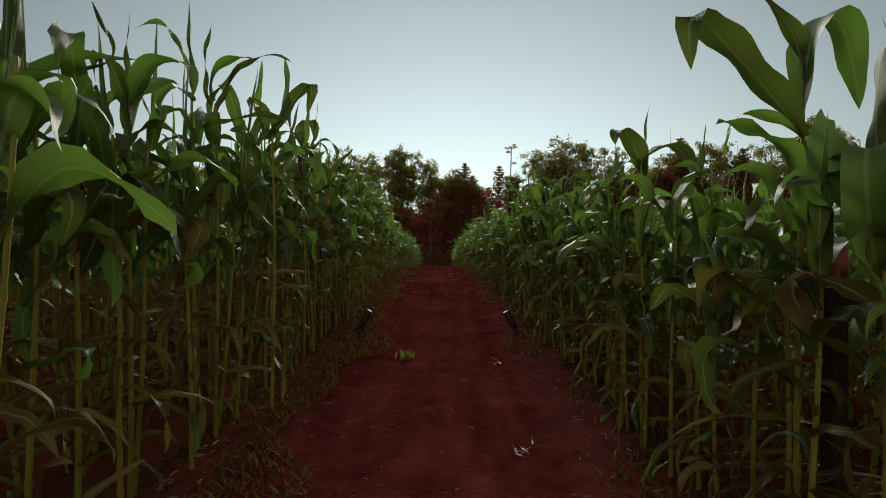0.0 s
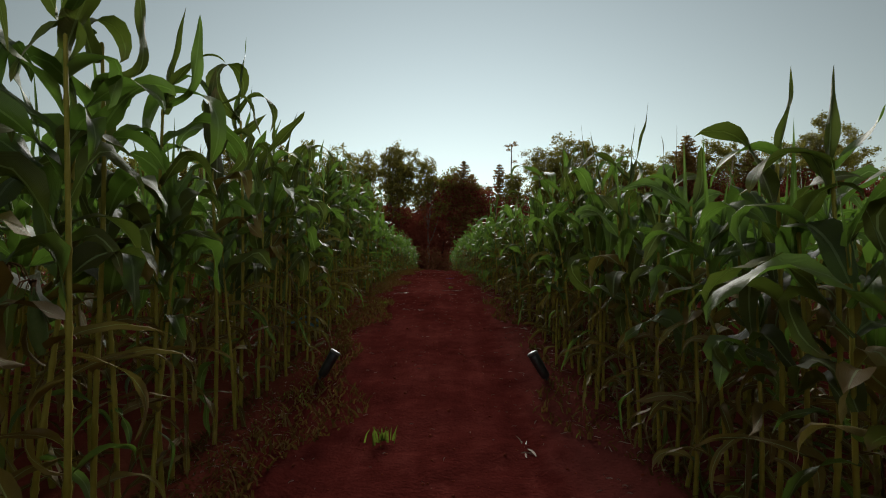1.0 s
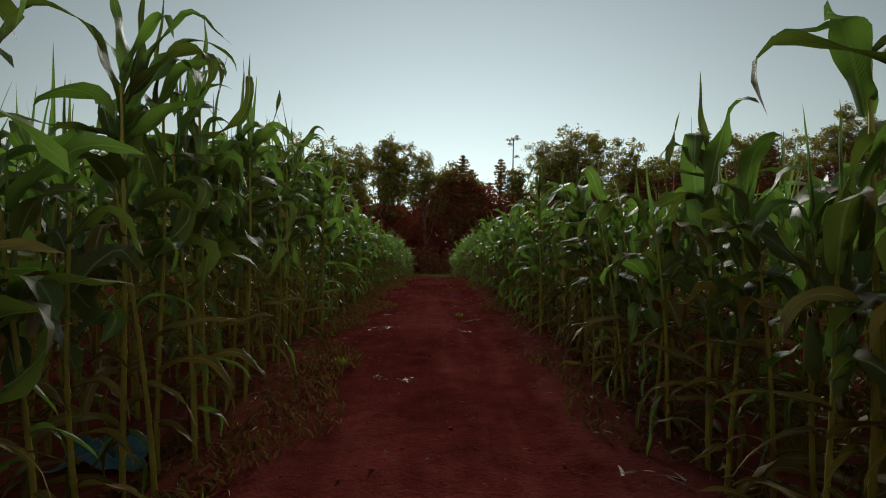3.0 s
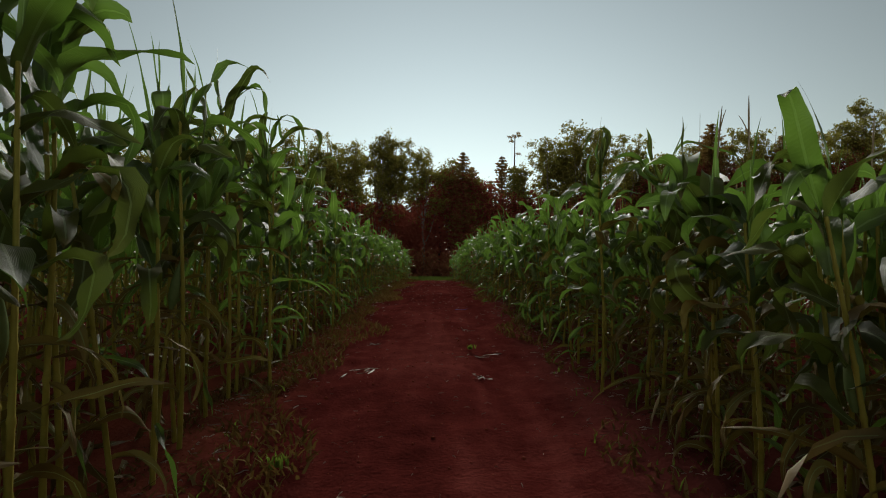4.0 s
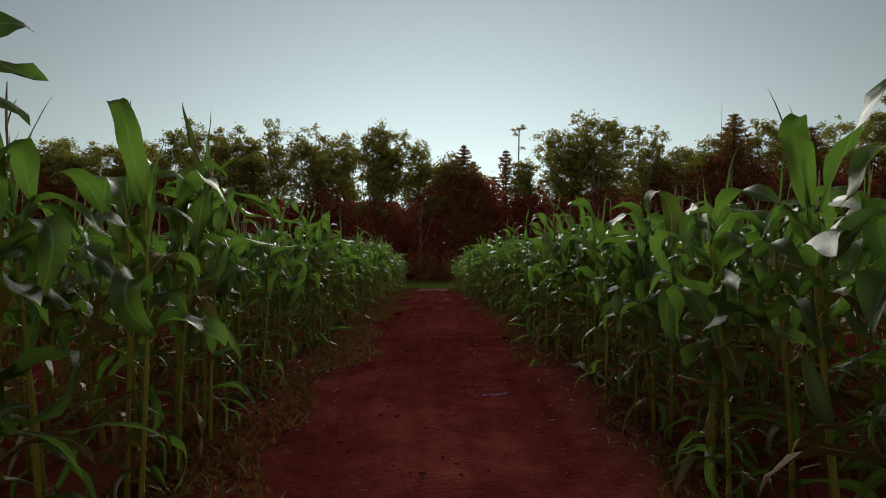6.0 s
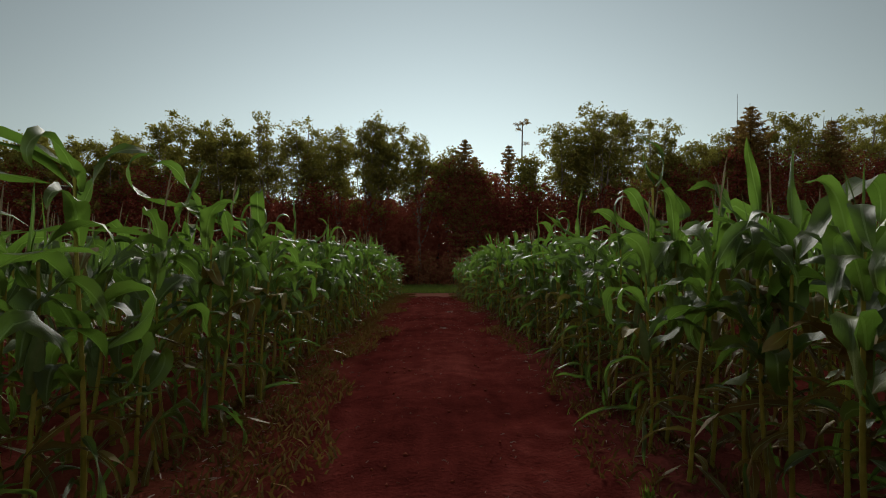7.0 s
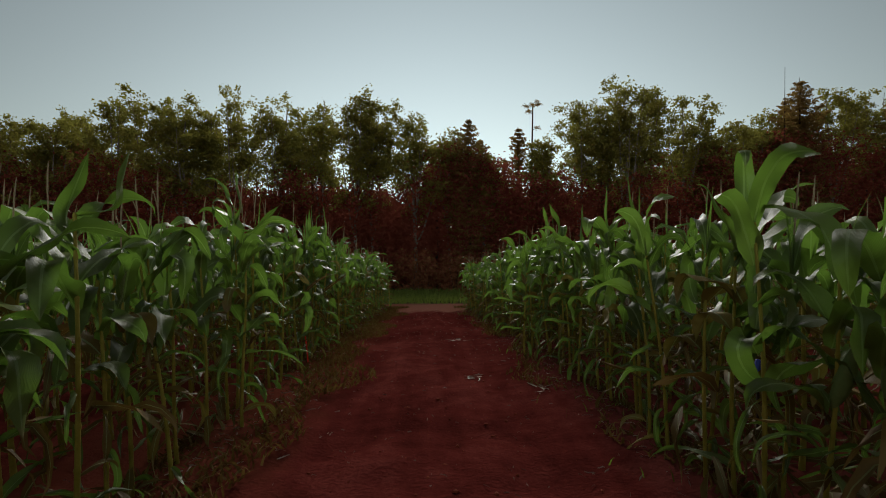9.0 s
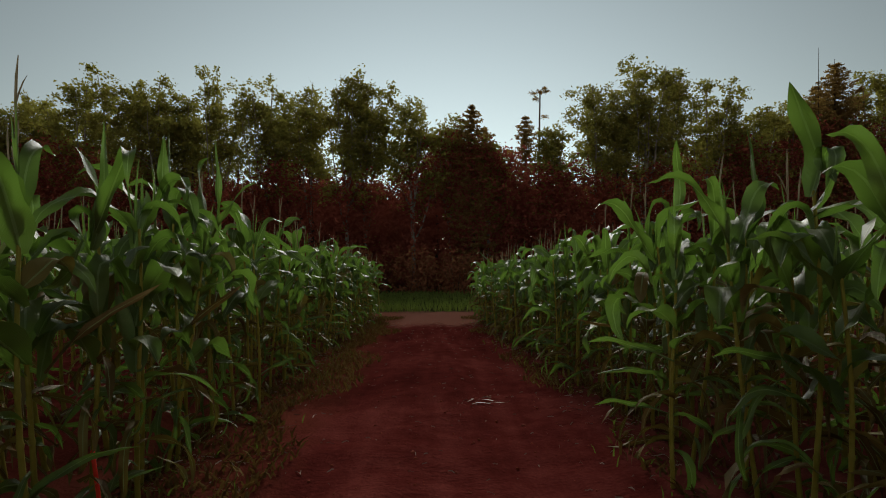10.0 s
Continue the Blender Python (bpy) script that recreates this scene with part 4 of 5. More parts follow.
def fallen_leaves(side, count, seed):
    """Dead lower leaves hanging and lying between the stalks of the outer rows."""
    r = np.random.default_rng(seed)
    row, sign = (left_row, -1) if side == "left" else (right_row, 1)
    blades = [blade(seed=seed + i, segs=5, cols=3, **blade_numbers("low", r)) for i in range(20)]
    pieces = []
    for k in range(count):
        y = r.uniform(0.2, FIELD_END)
        x = float(row(y)) + sign * r.uniform(-0.08, 1.5)
        h = (0.72 if side == "left" else 0.62) * r.random() ** 1.4
        bv, bf, bu = blades[int(r.integers(20))]
        a, size = r.uniform(0, 6.283), r.uniform(0.6, 1.2)
        c, s = math.cos(a) * size, math.sin(a) * size
        v = np.stack([bv[:, 0] * c - bv[:, 1] * s + x, bv[:, 0] * s + bv[:, 1] * c + y, np.maximum(bv[:, 2] * size + h, 0.015) + float(lie(y))], -1)
        pieces.append((v, bf, bu))
    v, f, u = merged(pieces)
    return tagged(mesh_object("dead_maize_leaves", v, f, dead_leaf, uvs=u), "withered brown maize leaves hanging between the stalks", "dead leaves", kind="stuff")


fallen_leaves("left", 2000, 51)
fallen_leaves("right", 5200, 52)

# the rows go on behind the start of the path: unseen, added to block low sun from there
maize_mass("maize_rows_behind", [p for q in ("left", "right") for p in field_spots(q, 0, 2, -9, -1.6, 0.3, r)], 5, 2, 37, 0.75, "green maize rows along the path's start", 4)


# ---------------------------------------------------------------- woods
def leaf_cloud(centres, spread, each, size, r, flat=0.6, long=1.5):
    """Small pointed leaves scattered round centres."""
    n = len(centres) * each
    c = np.repeat(centres, each, 0) + r.normal(0, 1, (n, 3)) * np.asarray(spread)
    a = r.normal(0, 1, (n, 3))
    a[:, 2] *= flat
    a /= np.linalg.norm(a, axis=1, keepdims=True)
    b = np.cross(a, r.normal(0, 1, (n, 3)))
    b /= np.linalg.norm(b, axis=1, keepdims=True) + 1e-9
    s = (size * r.uniform(0.6, 1.4, n))[:, None]
    v = np.stack([c - a * s * long / 2 - b * s * 0.2, c + b * s * 0.75, c + a * s * long / 2 - b * s * 0.2], 1).reshape(-1, 3)
    return v, np.arange(n * 3).reshape(-1, 3)


def limb(start, way, length, radius, r, sag=0.0, bits=5):
    pts = [np.array(start, float)]
    d = np.array(way, float)
    for k in range(bits):
        d = d + r.normal(0, 0.13, 3) + (0, 0, -sag)
        d /= np.linalg.norm(d)
        pts.append(pts[-1] + d * length / bits)
    pts = np.array(pts)
    return pts, tube(pts, radius * np.linspace(1, 0.25, bits + 1), 5 if radius > 0.015 else 3)


def tree_root(name, x, y, label):
    root = new(name)
    root.matrix_basis = pose(x, y, float(lie(y)) - 0.05)
    return tagged(root, label, name.replace("_", " "), "trees at the wood's edge")


def birch(x, y, tall, half, seed, leafy=1.0, label="slender birch with airy olive crown behind the maize"):
    r = np.random.default_rng(seed)
    root = tree_root("birch_tree", x, y, label)
    lean = r.normal(0, 0.03, 2)
    t = np.linspace(0, 1, 9)
    bow = r.normal(0, 0.25, 2)
    trunk = np.stack([lean[0] * tall * t + bow[0] * np.sin(t * 3), lean[1] * tall * t + bow[1] * np.sin(t * 3), tall * 0.95 * t], -1)
    wood = [tube(trunk, 0.14 * (1 - 0.88 * t) + 0.008, 7)]
    leaders = [(trunk, 0.38, 26)]
    for k in range(5):
        f, a = r.uniform(0.22, 0.5), r.uniform(0, 6.283)
        foot = np.array([np.interp(f, t, trunk[:, i]) for i in range(3)])
        top = tall * r.uniform(0.78, 0.97)
        out = half * r.uniform(0.4, 1.0)
        e = np.linspace(0, 1, 7)
        line = foot + np.stack([math.cos(a) * out * e ** 0.7, math.sin(a) * out * e ** 0.7, (top - foot[2]) * e], -1) + r.normal(0, 0.05, (7, 3)) * e[:, None]
        wood.append(tube(line, 0.06 * (1 - 0.85 * e) + 0.006, 5))
        leaders.append((line, 0.25, 13))
    centres = []
    for line, first, limbs in leaders:
        at = np.linspace(0, 1, len(line))
        for k in range(limbs):
            f = first + (0.99 - first) * (k + r.random()) / limbs
            p = np.array([np.interp(f, at, line[:, i]) for i in range(3)])
            a = r.uniform(0, 6.283)
            reach = half * (0.25 + 0.62 * math.sin(math.pi * (0.12 + 0.83 * f))) * r.uniform(0.45, 1.25)
            pts, tb = limb(p, (math.cos(a), math.sin(a), r.uniform(0.35, 1.3)), reach * 1.2, 0.026 * (1.2 - f), r, 0.05)
            wood.append(tb)
            if r.random() < 0.10:
                continue
            for q in pts[3:]:
                centres.append(q + r.normal(0, 0.08, 3))
                w, tw = limb(q, (*r.normal(0, 0.7, 2), r.uniform(-0.3, 0.8)), r.uniform(0.3, 0.8), 0.008, r, 0.08, 3)
                if len(centres) % 2:
                    wood.append(tw)
                centres += [w[-1], w[-2]]
    v, f, _ = merged(wood)
    tagged(mesh_object("trunk", v, f, birch_bark, root), "pale bark with thin limbs")
    for f in r.uniform(0.2, 0.9, 6):
        p = np.array([np.interp(f, t, trunk[:, i]) for i in range(3)])
        centres.append(p + r.normal(0, half * 0.33 * (1.25 - f), 3))
    centres = np.array(centres)
    keep = r.random(len(centres)) < 0.8
    v, f = leaf_cloud(centres[keep], (0.15, 0.15, 0.13), int(17 * leafy), 0.118, r)
    tagged(mesh_object("crown", v, f, birch_leaf, root, smooth=False), "olive-green leaves with sky showing through")
    return root


def spruce(x, y, tall, half, seed, label="dark pointed spruce standing at the wood's edge", low=0.08):
    r = np.random.default_rng(seed)
    root = tree_root("spruce_tree", x, y, label)
    t = np.linspace(0, 1, 6)
    tagged(mesh_object("trunk", *tube(np.stack([0.05 * np.sin(5 * t), 0 * t, tall * t], -1), 0.16 * (1 - 0.93 * t), 7), dark_bark, root), "dark straight trunk")
    cs, vs, fs, n = [], [], [], 0
    h = low * tall
    while h < tall * 0.985:
        f = h / tall
        reach = min(half, 0.62 * (tall - h)) + 0.05
        turn = r.uniform(0, 6.283)
        count = int(5 + 5 * (1 - f))
        for k in range(count):
            a = turn + 6.283 * k / count + r.normal(0, 0.2)
            ln = reach * r.uniform(0.6, 1.2)
            m = max(3, int(ln / 0.13))
            q = np.linspace(0.08, 1, m)
            p = np.stack([math.cos(a) * ln * q, math.sin(a) * ln * q, h + ln * (-0.42 * q + 0.40 * q * q)], -1)
            cs.append(p)
            side = np.stack([-math.sin(a) * ln * 0.22 * q, math.cos(a) * ln * 0.22 * q, -0.04 + 0 * q], -1)
            cs += [p + side * np.sin(q * 3.0)[:, None], p - side * np.sin(q * 3.0)[:, None]]
        h += 0.26 + 0.16 * (1 - f)
    v, f = leaf_cloud(np.concatenate(cs), (0.055, 0.055, 0.04), 4, 0.075, r, 0.6, 3.0)
    tagged(mesh_object("crown", v, f, spruce_leaf, root, smooth=False), "dark drooping needle branches")
    return root


def pine(x, y, tall, seed):
    r = np.random.default_rng(seed)
    root = tree_root("pine_tree", x, y, "tall bare-stemmed pine with a tufted top")
    t = np.linspace(0, 1, 7)
    wood = [tube(np.stack([0.18 * t * t, 0 * t, tall * 0.97 * t], -1), 0.13 * (1 - 0.6 * t), 7)]
    centres = []
    for h, a, ln in ((0.985, 0.4, 0.55), (0.975, 2.8, 0.65), (0.96, 4.4, 0.5), (0.965, 5.9, 0.6), (0.93, 3.3, 0.45), (0.84, 0.1, 0.55)):
        pts, tb = limb((0.18 * h * h, 0, tall * h * 0.985), (math.cos(a), math.sin(a), 0.35), ln, 0.028, r, 0.0, 4)
        wood.append(tb)
        centres += [pts[-1], pts[-2], pts[-2] + r.normal(0, 0.08, 3)]
    v, f, _ = merged(wood)
    mesh_object("trunk", v, f, dark_bark, root)
    v, f = leaf_cloud(np.array(centres), (0.11, 0.11, 0.06), 42, 0.045, r, 0.8, 3.4)
    tagged(mesh_object("crown", v, f, spruce_leaf, root, smooth=False), "sparse dark needle tuft")
    return root


def bush(x, y, wide, tall, seed, mat, label):
    r = np.random.default_rng(seed)
    root = new("bush")
    root.matrix_basis = pose(x, y, float(lie(y)))
    tagged(root, label, "bush", "undergrowth below the trees")
    wood, centres = [], []
    for k in range(11):
        a = r.uniform(0, 6.283)
        pts, tb = limb(r.normal(0, wide * 0.16, 3) * (1, 1, 0), (math.cos(a) * 0.5, math.sin(a) * 0.4, 1), tall * r.uniform(0.6, 1.0), 0.018, r, 0.02, 5)
        wood.append(tb)
        for q in pts[1:]:
            centres += [q + r.normal(0, wide * 0.15, 3) for _ in range(4)]
    v, f, _ = merged(wood)
    mesh_object("stems", v, f, dark_bark, root)
    centres = np.array(centres)
    centres[:, 2] = np.clip(centres[:, 2], 0.1, tall)
    v, f = leaf_cloud(centres, (0.16, 0.16, 0.14), 12, 0.10, r)
    mesh_object("crown", v, f, mat, root, smooth=False)
    return root


# birches: x, y, height, half width, leafiness
BIRCHES = (
    (-36.5, 55, 11.4, 3.0, 1.3), (-32.2, 54.5, 11.7, 2.8, 1.3), (-28.7, 54, 11.8, 2.6, 1.2), (-25.7, 54.5, 11.8, 2.3, 1.25), (-24.7, 56, 12.5, 1.8, 1.2),
    (-21.5, 54, 13.0, 1.8, 1.0), (-18.8, 53.5, 13.4, 1.6, 0.95), (-16.3, 53, 13.1, 2.0, 1.35), (-15.7, 55, 13.0, 1.4, 1.0), (-14.0, 54.5, 13.3, 1.6, 0.75),
    (-11.0, 54, 13.5, 1.8, 0.75), (-10.1, 56, 12.8, 1.5, 0.8), (-7.8, 53.5, 13.0, 1.7, 0.85), (-5.5, 53, 12.8, 2.0, 1.1), (-4.1, 54, 12.2, 1.3, 0.9),
    (-1.3, 52.8, 11.7, 1.7, 1.05), (1.2, 54, 11.1, 0.9, 0.7), (3.3, 53.5, 9.3, 0.8, 1.1), (7.4, 55, 10.8, 0.9, 0.9), (9.5, 54, 13.3, 1.7, 0.85),
    (11.6, 54.5, 13.1, 1.4, 0.95), (12.5, 53, 14.2, 1.7, 0.95), (14.6, 53.5, 14.2, 1.4, 0.75), (16.7, 53.5, 13.5, 1.6, 0.75), (18.3, 54.5, 11.5, 0.9, 1.0),
    (20.5, 54, 11.7, 1.7, 0.9), (22.9, 55, 12.5, 1.6, 1.0), (24.8, 55, 12.7, 1.3, 0.9), (27.7, 54, 14.2, 1.8, 0.75), (30.3, 54, 13.9, 2.0, 0.85),
    (34.7, 55, 14.0, 2.2, 0.95), (37.4, 54.5, 14.9, 1.8, 1.0), (39.6, 54, 16.9, 1.7, 0.9), (43.4, 55, 16.0, 2.5, 1.0), (50.9, 56, 14.5, 3.1, 1.0),
)
for k, (x, y, tall, half, leafy) in enumerate(BIRCHES):
    birch(x, y, tall * 0.995, half * 1.12, 600 + k, leafy * 1.12)
# spruces: x, y, height, half width
SPRUCES = (
    (2.2, 53.2, 11.4, 1.5), (3.1, 54.5, 10.3, 1.3), (6.2, 57, 11.8, 0.7), (5.0, 56, 9.3, 0.6), (24.7, 53, 14.2, 1.5),
    (25.8, 56, 13.7, 1.4), (-27.6, 56, 11.6, 2.6), (31.2, 53, 13.1, 1.5), (-34.1, 58, 12.5, 2.3),
)
for k, (x, y, tall, half) in enumerate(SPRUCES):
    spruce(x, y, tall, half, 700 + k)
pine(7.9, 61, 15.2, 750)

dead = tree_root("dead_tree", 23.6, 53.0, "bare grey dead stem above the crowns")
mesh_object("trunk", *tube([(0, 0, 0), (0.05, 0, 5), (0.0, 0, 10), (0.06, 0, 14.9)], (0.07, 0.05, 0.03, 0.012), 7), dark_bark, dead)

r = np.random.default_rng(88)
for k in range(26):
    bush(-31 + 2.5 * k + r.normal(0, 0.5), 50.3 + r.normal(0, 0.6), 3.0, r.uniform(2.0, 2.6), 800 + k, bush_leaf, "brownish green bush at the meadow's edge")

# the dim inside of the wood, too thick to count: a close leafy front, more behind, higher towards the east
def wood_top(x):
    top = 6.7 + 0.55 * np.sin(x * 0.55) + 0.45 * np.sin(x * 1.37 + 1) + 0.35 * np.sin(x * 3.1)
    top = top + 2.0 * np.clip(1.6 - np.abs(x - 1.0) / 2.6, 0, 1)
    top = top + 0.9 * np.clip(1.5 - np.abs(x - 7.5) / 2.0, 0, 1)
    return top + 2.9 * np.clip((x - 16.5) / 2.5, 0, 1) + 1.6 * np.clip((-x - 15) / 8, 0, 1)


def thicket(count, y0, y1, each, spread, size):
    x, y = r.uniform(-54, 54, count), r.uniform(y0, y1, count)
    z = lie(y) + wood_top(x) * r.random(count) ** 0.9
    return leaf_cloud(np.stack([x, y, z], -1), spread, each, size, r)


v, f, _ = merged([thicket(13000, 51.6, 54.0, 17, (0.36, 0.3, 0.32), 0.122), thicket(11000, 54, 61, 8, (0.4, 0.4, 0.34), 0.26), thicket(7000, 61, 70, 9, (0.5, 0.5, 0.45), 0.40)])
tagged(mesh_object("understorey", v, f, wood_leaf, smooth=False), "dense dim reddish brown understorey of the wood", "woods", kind="stuff")
trunks = [tube([(0, 0, 0), (r.normal(0, 0.15), 0, 3.5), (r.normal(0, 0.3), 0, 7.5)], (0.12, 0.10, 0.06), 5) for _ in range(70)]
v, f, _ = merged([(tv + (r.uniform(-50, 50), yy := r.uniform(53, 60), float(lie(yy))), tf) for tv, tf in trunks])
tagged(mesh_object("inner_stems", v, f, dark_bark), "many dark stems standing inside the wood", "woods", kind="stuff")


# ---------------------------------------------------------------- grass, weeds, litter
def blades_of_grass(spots, size, r, thick=0.006, lay=(0.1, 0.6)):
    n = len(spots)
    base = np.asarray(spots, float)
    a = r.uniform(0, 6.283, n)
    h = size * r.uniform(0.5, 1.3, n)
    side = np.stack([np.cos(a), np.sin(a), 0 * a], -1) * (thick * r.uniform(0.7, 1.4, n))[:, None]
    b = r.uniform(0, 6.283, n)
    lean = np.stack([np.cos(b), np.sin(b), 0 * b], -1) * (h * r.uniform(*lay, n))[:, None]
    up = np.stack([0 * h, 0 * h, h], -1)
    mid = base + lean * 0.35 + up * 0.6
    v = np.stack([base - side, base + side, mid + side * 0.8, mid - side * 0.8, base + lean + up], 1)
    q = np.arange(n)[:, None] * 5
    return v.reshape(-1, 3), [q + np.array([[0, 1, 2, 3]]), q + np.array([[3, 2, 4]])]


x = r.uniform(-9, 9, 18000)
y = 36.2 + 14 * r.random(18000) ** 1.3
v, f = blades_of_grass(np.stack([x, y, lie(y)], -1), 0.22, r, 0.008)
tagged(mesh_object("meadow_grass", v, f, grass_mat, smooth=False), "short green grass strip before the wood", "grass", kind="stuff")

# thin weeds along both edges of the path, thicker on the left
spots = []
for side, row, count in (("left", left_row, 2200), ("right", right_row, 1700)):
    sign = 1 if side == "left" else -1
    yy = r.uniform(0.5, 34, count)
    clump = 0.5 + 0.5 * np.sin(yy * 2.3) * np.sin(yy * 0.9 + 1)
    yy = yy[r.random(count) < clump]
    xx = row(yy) + sign * np.abs(r.normal(0.04, 0.17, len(yy)))
    spots.append(np.stack([xx, yy, lie(yy) + 0.02], -1))
v, f = blades_of_grass(np.concatenate(spots), 0.05, r, 0.004, (0.2, 1.0))
tagged(mesh_object("edge_weeds", v, f, weed_mat, smooth=False), "thin green weeds along the path's edges", "weeds", kind="stuff")


# dead leaves and low growth between the outer stalks and the trodden path
spots = []
for row, sign, count in ((left_row, 1, 25000), (right_row, -1, 12000)):
    yy = r.uniform(0.3, 34, count)
    wide = (0.33 if sign > 0 else 0.2) + 0.08 * np.sin(yy * 1.7) + 0.06 * np.sin(yy * 4.1 + 2)
    xx = row(yy) + sign * (r.random(count) ** 1.3 * wide * 2.0 - 0.12)
    spots.append(np.stack([xx, yy, lie(yy) + 0.02], -1))
v, f = blades_of_grass(np.concatenate(spots), 0.05, r, 0.007, (0.4, 1.8))
tagged(mesh_object("edge_undergrowth", v, f, dead_mat, smooth=False), "olive-brown dead leaves and low growth on soil", "undergrowth", kind="stuff")


def weed_tuft(x, y, size, count, seed):
    r = np.random.default_rng(seed)
    a, d = r.uniform(0, 6.283, count), np.abs(r.normal(0, size * 0.6, count))
    v, f = blades_of_grass(np.stack([np.cos(a) * d, np.sin(a) * d, 0 * a], -1), size, r, 0.005)
    ob = mesh_object("weed_tuft", v, f, weed_mat, smooth=False)
    ob.matrix_basis = pose(x, y, float(lie(y)))
    return tagged(ob, "small green weed tuft on the red soil", "weed", "weeds on the path")


for k, (x, y, s, c) in enumerate(((-0.37, 4.07, 0.075, 40), (0.16, 11.35, 0.04, 30), (0.62, 14.9, 0.06, 30), (-0.9, 8.9, 0.06, 40))):
    weed_tuft(x, y, s, c, 900 + k)


def scraps(spots, r, length, width):
    """Curled bits of dead leaf and straw lying on the soil."""
    n = len(spots)
    base = np.asarray(spots, float)
    a = r.uniform(0, 6.283, n)
    ln, wd = length * r.uniform(0.3, 1.4, n), width * r.uniform(0.5, 1.5, n)
    d = np.stack([np.cos(a), np.sin(a), 0 * a], -1)
    s = np.stack([-np.sin(a), np.cos(a), 0 * a], -1)
    rows = []
    for t, w, lift in ((0, 0.3, 0.002), (0.33, 1, 0.004), (0.66, 0.8, 0.006), (1, 0.15, 0.003)):
        c = base + d * (ln * (t - 0.5))[:, None] + (0, 0, 1) * (lift + r.uniform(0, 0.006, n))[:, None]
        rows += [c - s * (wd * w / 2)[:, None], c + s * (wd * w / 2)[:, None] + (0, 0, 0.004)]
    v = np.stack(rows, 1).reshape(-1, 3)
    q = np.arange(n)[:, None] * 8
    return v, np.concatenate([q + np.array([[i, i + 1, i + 3, i + 2]]) for i in (0, 2, 4)])


def soil_height(x, y):
    mid, half = (left_row(y) + right_row(y)) / 2, (right_row(y) - left_row(y)) / 2
    w = np.abs(x - mid) / half
    b = 0.05 * np.exp(-((w - 0.95) / 0.14) ** 2) - 0.035 * np.exp(-(((w - 0.45) / 0.16) ** 2))
    return lie(y) + lumps(x, y, 3) + b


count = 4200
y = r.uniform(0.3, 33.5, count)
w = np.where(r.random(count) < 0.6, 1.0 + r.normal(0, 0.16, count), r.uniform(-1, 1, count)) * np.sign(r.normal(0, 1, count))
x = (left_row(y) + right_row(y)) / 2 + w * (right_row(y) - left_row(y)) / 2
v, f = scraps(np.stack([x, y, soil_height(x, y)], -1), r, 0.030, 0.0028)
count = 1900
y2 = r.uniform(0.3, 33.5, count)
x2 = np.where(r.random(count) < 0.7, left_row(y2) + np.abs(r.normal(0.22, 0.16, count)), right_row(y2) - np.abs(r.normal(0.2, 0.14, count)))
v2, f2 = scraps(np.stack([x2, y2, soil_height(x2, y2)], -1), r, 0.055, 0.005)
v, f = np.concatenate([v, v2]), np.concatenate([f, f2 + len(v)])
tagged(mesh_object("straw_litter", v, f, straw_mat), "pale bits of straw and dead leaf on soil", "litter", kind="stuff")

count = 4500
y = r.uniform(0.3, 26, count)
w = r.normal(0, 0.65, count)
x = (left_row(y) + right_row(y)) / 2 + w * (right_row(y) - left_row(y)) / 2
size = 0.004 + 0.011 * r.random(count) ** 4
octa = np.array([(1, 0, 0), (0, 1, 0), (-1, 0, 0), (0, -1, 0), (0, 0, 0.8), (0, 0, -0.8)], float)
tri = np.array([(0, 1, 4), (1, 2, 4), (2, 3, 4), (3, 0, 4), (1, 0, 5), (2, 1, 5), (3, 2, 5), (0, 3, 5)])
v = octa[None] * (size[:, None] * r.uniform(0.6, 1.4, (count, 3)))[:, None, :] * r.uniform(0.8, 1.2, (count, 6, 1)) + np.stack([x, y, soil_height(x, y)], -1)[:, None, :]
f = (np.arange(count)[:, None, None] * 6 + tri[None]).reshape(-1, 3)
tagged(mesh_object("soil_clods", v.reshape(-1, 3), f, clod_mat, smooth=False), "loose crumbs of red-brown soil", "soil", kind="stuff")


# ---------------------------------------------------------------- path lights
def path_light(x, y, lean):
    """A black cylinder spotlight on a spike, tipped towards the path."""
    root = new("path_light")
    z = float(soil_height(np.array(x), np.array(y)))
    root.matrix_basis = pose(x, y, z, -4, lean, 0)
    tagged(root, "black cylindrical garden spotlight staked in the soil", "path light", "lights beside the path")

    def turned(name, rings, mat, sides=20):
        rr = np.array(rings, float)
        v, f = tube(np.stack([0 * rr[:, 0], 0 * rr[:, 0], rr[:, 1]], -1), rr[:, 0], sides)
        me = mesh_object(name, v, f, mat, root)
        return me

    turned("spike", [(0.002, -0.12), (0.014, -0.02), (0.016, 0.03), (0.001, 0.031)], black_metal, 8)
    turned("housing", [(0.001, 0.028), (0.030, 0.029), (0.036, 0.04), (0.040, 0.10), (0.042, 0.20), (0.043, 0.245), (0.040, 0.247), (0.037, 0.225), (0.001, 0.224)], black_metal)
    tagged(turned("rim", [(0.043, 0.243), (0.047, 0.246), (0.047, 0.256), (0.039, 0.258), (0.037, 0.246)], rim_metal), "pale lamp rim")
    tagged(turned("lens", [(0.037, 0.234), (0.030, 0.237), (0.015, 0.238), (0.001, 0.238)], lens_glass), "dark glass lens")
    return root


path_light(-1.00, 5.15, 30)
path_light(0.86, 5.15, -30)


